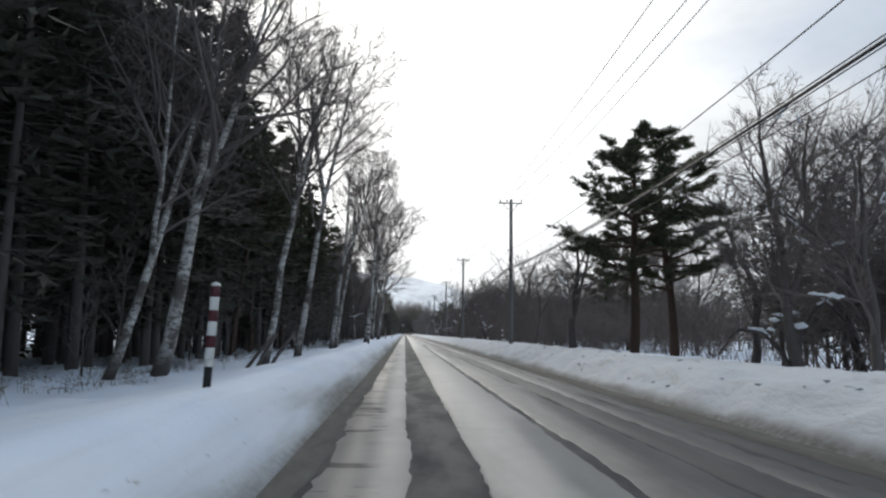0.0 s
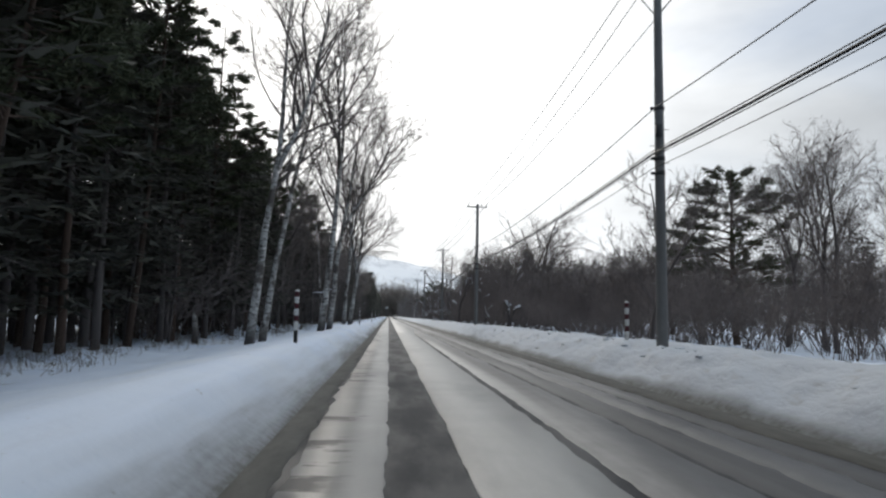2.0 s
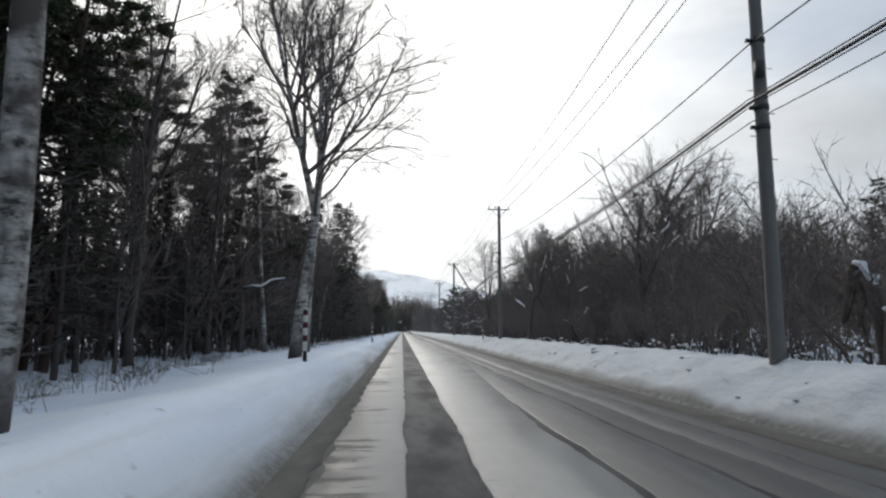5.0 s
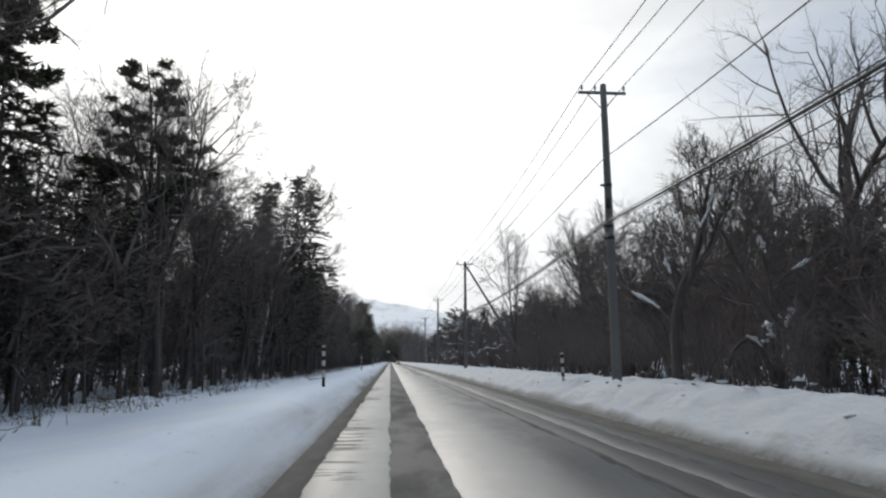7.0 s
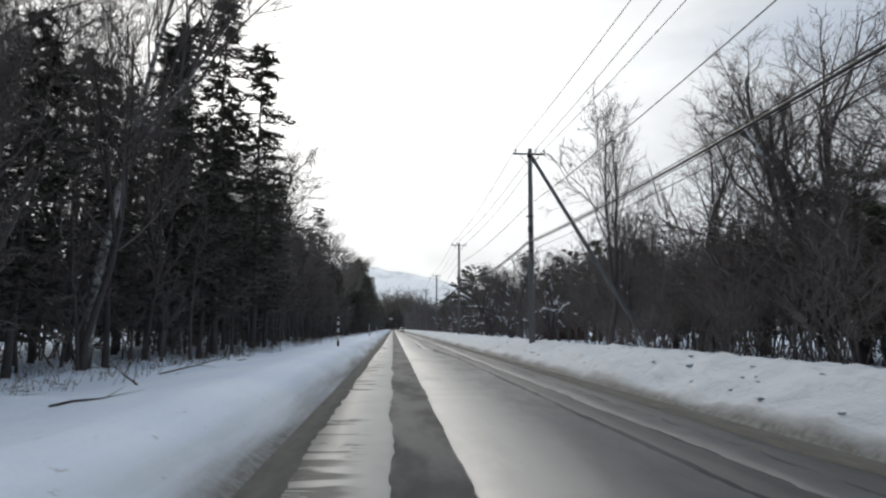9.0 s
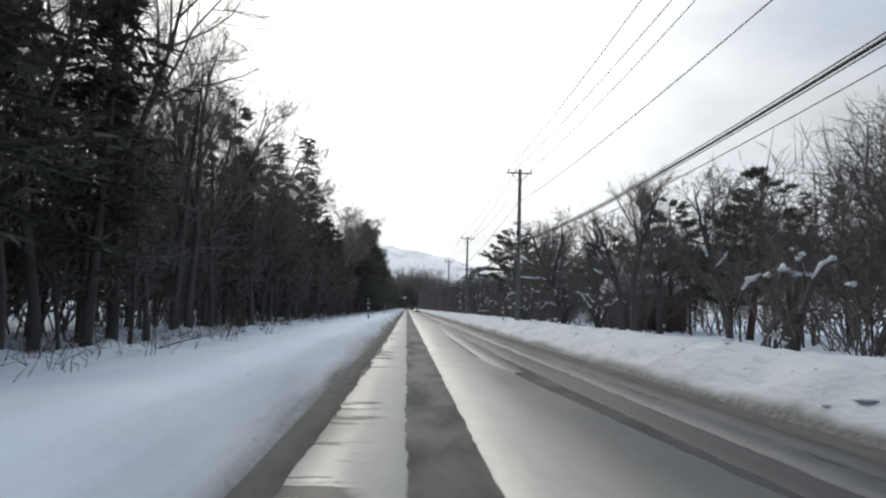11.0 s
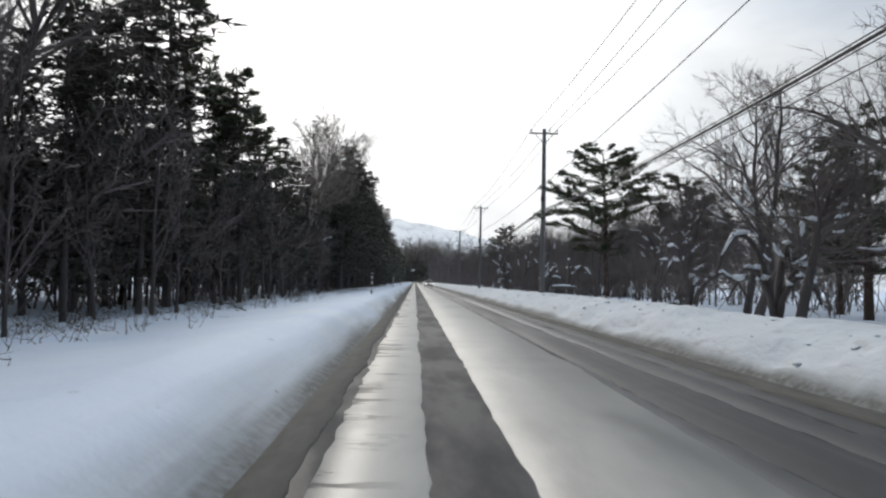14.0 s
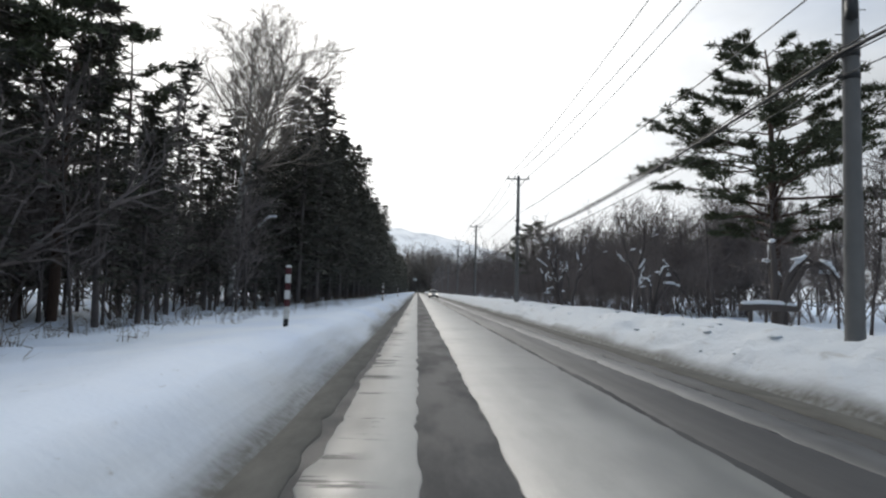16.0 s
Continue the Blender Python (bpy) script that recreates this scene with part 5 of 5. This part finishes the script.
marker = marker_thing()
MARKERS = [(-2.3, 7.94, 0.69), (-2.22, 40.95, 0.72), (-2.22, 76.4, 0.66), (-2.05, 107.0, 0.61), (-2.25, 139.0, 0.6), (-2.24, 175.72, 0.59), (-2.41, 210.0, 0.52), (-2.3, 242, 0.55), (-2.3, 276, 0.55)]
MARKERS += [(x, y, ground_z(x, y) - 0.2) for x, y in ((6.2, 41.0), (5.75, 106.9), (5.95, 175.7))]
for i, (x, y, z) in enumerate(MARKERS):
    m = Matrix.Translation((x, y, z)) @ pose(0, 0, 0, rnd.uniform(-2, 2), rnd.uniform(-2, 2), rnd.uniform(0, 90))
    if i == 0:
        marker.matrix_basis = m
    else:
        copy_thing(marker, m)

# ---------------------------------------------------------------- small things on the verges
for k, (dx, tilt) in enumerate(((0.0, 0.9), (0.3, 0.62), (0.62, 0.8))):
    g = Geo().tube([(0, 0, -0.2), (tilt * 0.5, 0, 0.45), (tilt, 0.05, 1.0)], [0.055, 0.05, 0.045], 8)
    ob = part("leaning_stake", g, M["bark"])
    tagged(ob, "dark wooden stake leaning in the snow", "wooden stake", "leaning stakes")
    ob.matrix_basis = spot(-4.6 + dx, 18.9 + 0.2 * k)
g = Geo().tube([(-0.95, 0, 0.28), (-0.3, 0.03, 0.31), (0.4, 0.0, 0.3), (0.95, -0.05, 0.26)], [0.11, 0.13, 0.125, 0.1], 9)
log = thing("fallen_log", "fallen log capped with a thick layer of snow", "log")
part("wood", g, M["bark"], log)
g = Geo().tube([(-0.9, 0, 0.40), (-0.3, 0.02, 0.44), (0.4, 0.0, 0.43), (0.9, -0.04, 0.37)], [0.06, 0.09, 0.09, 0.05], 9)
part("snow_cap", g, M["snow"], log, "thick white snow cap")
for x in (-0.6, 0.6):
    part("support", Geo().tube([(x, 0, -0.7), (x, 0, 0.27)], [0.07, 0.06], 8), M["bark"], log)
log.matrix_basis = spot(9.4, 214.6, 0.1, 0.85, -0.3)
stump = thing("tree_stump", "broken pale tree stump sticking out of the snow", "tree stump")
part("trunk", Geo().tube([(0, 0, -0.3), (0.02, 0, 0.4), (-0.03, 0.02, 0.9), (-0.1, 0, 1.15)], [0.13, 0.11, 0.1, 0.03], 9), M["birch"], stump)
stump.matrix_basis = spot(-9.9, 59.2, 0.0, 1.25, -0.15)

rng = np.random.default_rng(5)
a, b, r = [], [], []
for _ in range(2300):
    y = rng.uniform(2, 290)
    x = rng.normal(-6.9, 1.2) if y > 92 else (rng.normal(-8.0, 1.0) if y > 62 else rng.normal(-9.6, 1.1))
    x = min(x, -4.2)
    p = np.array([x, y, ground_z(x, y) - 0.05])
    for _ in range(rng.integers(2, 6)):
        h = rng.uniform(0.12, 0.6) if rng.random() < 0.8 else rng.uniform(0.6, 1.1)
        q = p + rng.normal(0, 0.14, 3) * [1, 1, 0]
        m = q + [rng.normal(0, 0.12), rng.normal(0, 0.12), h * 0.6]
        e = m + [rng.normal(0, 0.2), rng.normal(0, 0.2), h * rng.uniform(0.1, 0.5)]
        a += [q, m, m]
        b += [m + (m - q) * 0.25, e, m + [rng.normal(0, 0.15), rng.normal(0, 0.15), h * 0.3]]
        r += [0.008, 0.006, 0.005]
ob = part("dry_undergrowth", Geo().cones(a, b, r), M["stalks"])
tagged(ob, "dry brown stalks and saplings poking out of the snow", "undergrowth", kind="stuff")

clods = Geo()
for _ in range(520):
    y = rng.uniform(0, 240)
    x = max(5.2, rng.choice([rng.normal(6.2, 0.4), rng.uniform(5.2, 6.6)]))
    s = rng.uniform(0.025, 0.085)
    clods.blob((x, y, ground_z(x, y) - s * 0.12), (s * rng.uniform(0.8, 1.6), s * rng.uniform(0.8, 1.6), s * 0.42), rng, 0.22)
ob = part("snow_clods", clods, M["ground"], smooth=True)
tagged(ob, "half-buried clods of ploughed snow on the bank", "snow clods", kind="stuff")

def fallen_branch(seed):
    """A bare dead branch lying half sunk in the snow."""
    rng = np.random.default_rng(seed)
    e = thing("fallen_branch", "thin dead branch lying on the snow beside the wood", "branch", "branches lying on the snow")
    p, pr = grow(rng, (0, 0, 0.0), (1, rng.normal(0, 0.3), 0.25), rng.uniform(1.0, 1.9), 0.02, 6, 0.16, -0.03)
    part("stem", Geo().tube(p, pr, 5), M["stalks"], e)
    for _ in range(7):
        q, d = along(p, rng.uniform(0.25, 0.95))
        tip = q + turned(rng, d, rng.uniform(0.4, 0.9)) * rng.uniform(0.25, 0.7) + [0, 0, 0.1]
        part("twig", Geo().cones([q], [tip], [0.009]), M["stalks"], e)
    return e


for k, (x, y, turn) in enumerate(((-4.0, 119.0, 0.6), (-4.3, 122.5, 2.4), (-5.0, 125.5, 0.2), (-4.6, 131.0, 1.1), (-5.4, 136.5, 2.8), (-5.6, 151.5, 0.4), (-5.0, 155.0, 2.2), (-5.3, 163.0, 0.9), (-5.8, 170.5, 2.7), (-5.4, 190.0, 0.7), (-5.0, 193.5, 2.5), (-5.6, 204.5, 0.3))):
    ob = fallen_branch(300 + k)
    ob.matrix_basis = spot(x, y, turn, 1.0, -0.01)

sign = thing("road_sign", "tall post with a blank white sign board far down the road", "road sign")
part("post", Geo().tube([(-2.0, 630, -0.3), (-2.0, 630, 9.6)], [0.14, 0.11], 10), M["steel"], sign)
part("board", Geo().box((-3.0, 629.75, 7.9), (-0.4, 629.85, 9.5)), M["white"], sign)

limb_tree = thing("bare_tree", "leafless tree with one long snow-covered limb", "bare tree")
g = Geo().tube([(0, 0, -0.4), (0.1, 0, 2.2), (0.0, 0.1, 4.4), (0.3, 0.0, 7.0), (0.2, 0, 9.5)], [0.14, 0.12, 0.1, 0.07, 0.02], 8)
part("trunk", g, M["grey_bark"], limb_tree, smooth=True)
p = [(0.0, 0.1, 4.2), (0.7, 0, 4.35), (1.3, 0, 4.3), (2.0, 0, 4.75), (2.8, 0, 4.85), (3.6, 0, 4.7)]
part("limb", Geo().tube(p, [0.09, 0.075, 0.07, 0.06, 0.045, 0.02], 7), M["grey_bark"], limb_tree)
part("snow_cap", Geo().tube(np.array(p)[:5] + [0, 0, 0.1], [0.03, 0.08, 0.1, 0.08, 0.03], 7), M["snow"], limb_tree, "thick snow lying along the limb")
tw = np.random.default_rng(77)
g = Geo()
for _ in range(40):
    q, d = along(np.array([(0.1, 0, 2.2), (0.0, 0.1, 4.4), (0.3, 0.0, 7.0), (0.2, 0, 9.5)]), tw.uniform(0.2, 1))
    e = q + turned(tw, d, tw.uniform(0.5, 1.0)) * tw.uniform(0.8, 2.2)
    g.cones([q], [e], [0.02])
    for _ in range(6):
        m2 = q + (e - q) * tw.random()
        g.cones([m2], [m2 + turned(tw, unit(e - q), 0.7) * tw.uniform(0.3, 0.8)], [0.01])
part("crown", g, M["twigs"], limb_tree)
limb_tree.matrix_basis = spot(-8.2, 94.7, 0.0, 0.78)

# hut behind the trees
hut = thing("garden_hut", "small red-brown boarded hut under a thick layer of snow", "hut")
hut.matrix_basis = pose(22.0, 195.2, -0.15, 0, 0, 8)
hut.scale = (1.3, 1.3, 1.35)
part("wall", Geo().box((-2.2, -1.8, 0), (2.2, 1.8, 2.5)), M["wall"], hut)
g = Geo().add([(-2.6, -2.2, 2.45), (2.6, -2.2, 2.45), (2.6, 2.2, 2.45), (-2.6, 2.2, 2.45), (-2.6, 0, 3.5), (2.6, 0, 3.5)], [(0, 4, 3), (1, 2, 5)], [(0, 1, 5, 4), (2, 3, 4, 5), (0, 3, 2, 1)])
roof = part("roof", g, M["wood"], hut)
g = Geo().add([(-2.7, -2.3, 2.47), (2.7, -2.3, 2.47), (2.7, 2.3, 2.47), (-2.7, 2.3, 2.47), (-2.65, -2.2, 2.75), (2.65, -2.2, 2.75), (2.65, 2.2, 2.75), (-2.65, 2.2, 2.75), (-2.6, 0, 3.85), (2.6, 0, 3.85)], [(4, 8, 7), (5, 6, 9)], [(0, 1, 5, 4), (2, 3, 7, 6), (1, 2, 6, 5), (3, 0, 4, 7), (4, 5, 9, 8), (6, 7, 8, 9), (0, 3, 2, 1)])
part("snow_cap", g, M["snow"], hut, "thick white snow on the roof")
part("door", Geo().box((-0.45, -1.86, 0.1), (0.45, -1.79, 2.0)), M["wood"], hut)
part("window", Geo().box((-2.27, -0.6, 1.0), (-2.19, 0.6, 1.9)), M["glass"], hut)

# oncoming car standing far down the road
car = thing("car", "small white car with its headlights on", "car")
car.matrix_basis = pose(3.0, 316.0, 0.01, 0, 0, 0)
prof = [(-1.9, 0.35), (-1.92, 0.75), (-1.75, 0.92), (-0.95, 1.0), (-0.35, 1.48), (1.2, 1.52), (1.75, 1.05), (1.9, 0.9), (1.9, 0.35)]
g = Geo()
v = [(s * (0.82 if z < 1.1 else 0.66), yy, z) for s in (-1, 1) for yy, z in prof]
k = len(prof)
g.add(v, [(0, i, i + 1) for i in range(1, k - 1)] + [(k, k + i + 1, k + i) for i in range(1, k - 1)], [(i, k + i, k + (i + 1) % k, (i + 1) % k) for i in range(k)])
part("body", g, M["car_paint"], car)
part("windscreen", Geo().add([(-0.72, -0.93, 1.04), (0.72, -0.93, 1.04), (0.6, -0.4, 1.45), (-0.6, -0.4, 1.45)], None, [(0, 1, 2, 3)]), M["glass"], car)
part("bumper", Geo().box((-0.8, -1.96, 0.3), (0.8, -1.86, 0.5)), M["dark_steel"], car)
for s in (-1, 1):
    part("headlight", Geo().box((s * 0.62 - 0.14, -1.95, 0.66), (s * 0.62 + 0.14, -1.88, 0.8)), M["headlamp"], car)
    for yy in (-1.2, 1.2):
        w = part("wheel", Geo().tube([(s * 0.66, yy, 0.31), (s * 0.83, yy, 0.31)], [0.31, 0.31], 16), M["rubber"], car)
        part("rim", Geo().tube([(s * 0.82, yy, 0.31), (s * 0.84, yy, 0.31)], [0.19, 0.18], 12), M["steel"], w)

# ---------------------------------------------------------------- far mountain


def build_mountain():
    xs, ys = np.linspace(-3200, 3200, 90), np.linspace(3000, 4600, 24)
    v = []
    for y in ys:
        for x in xs:
            t = (y - 3000) / 1600
            ridge = np.interp(x, [-3200, -900, -100, 250, 600, 1000, 3200], [300, 420, 395, 340, 240, 160, 120])
            up = math.sin(min(1.0, t * 1.25) * math.pi / 2)
            v.append((x, y, -20 + ridge * up * (1 + 0.10 * noise.noise((x / 420, y / 420, 0))) + 26 * noise.noise((x / 130, y / 130, 5)) * up))
    nx = len(xs)
    i, j = np.meshgrid(np.arange(len(ys) - 1), np.arange(nx - 1), indexing="ij")
    a = (i * nx + j).ravel()
    ob = part("mountain_backdrop", Geo().add(v, None, np.stack([a, a + 1, a + nx + 1, a + nx], 1)), M["mountain"], smooth=True)
    tagged(ob, "snow-covered mountain far beyond the road, paled by a haze glow", "mountain", kind="structure")


build_mountain()
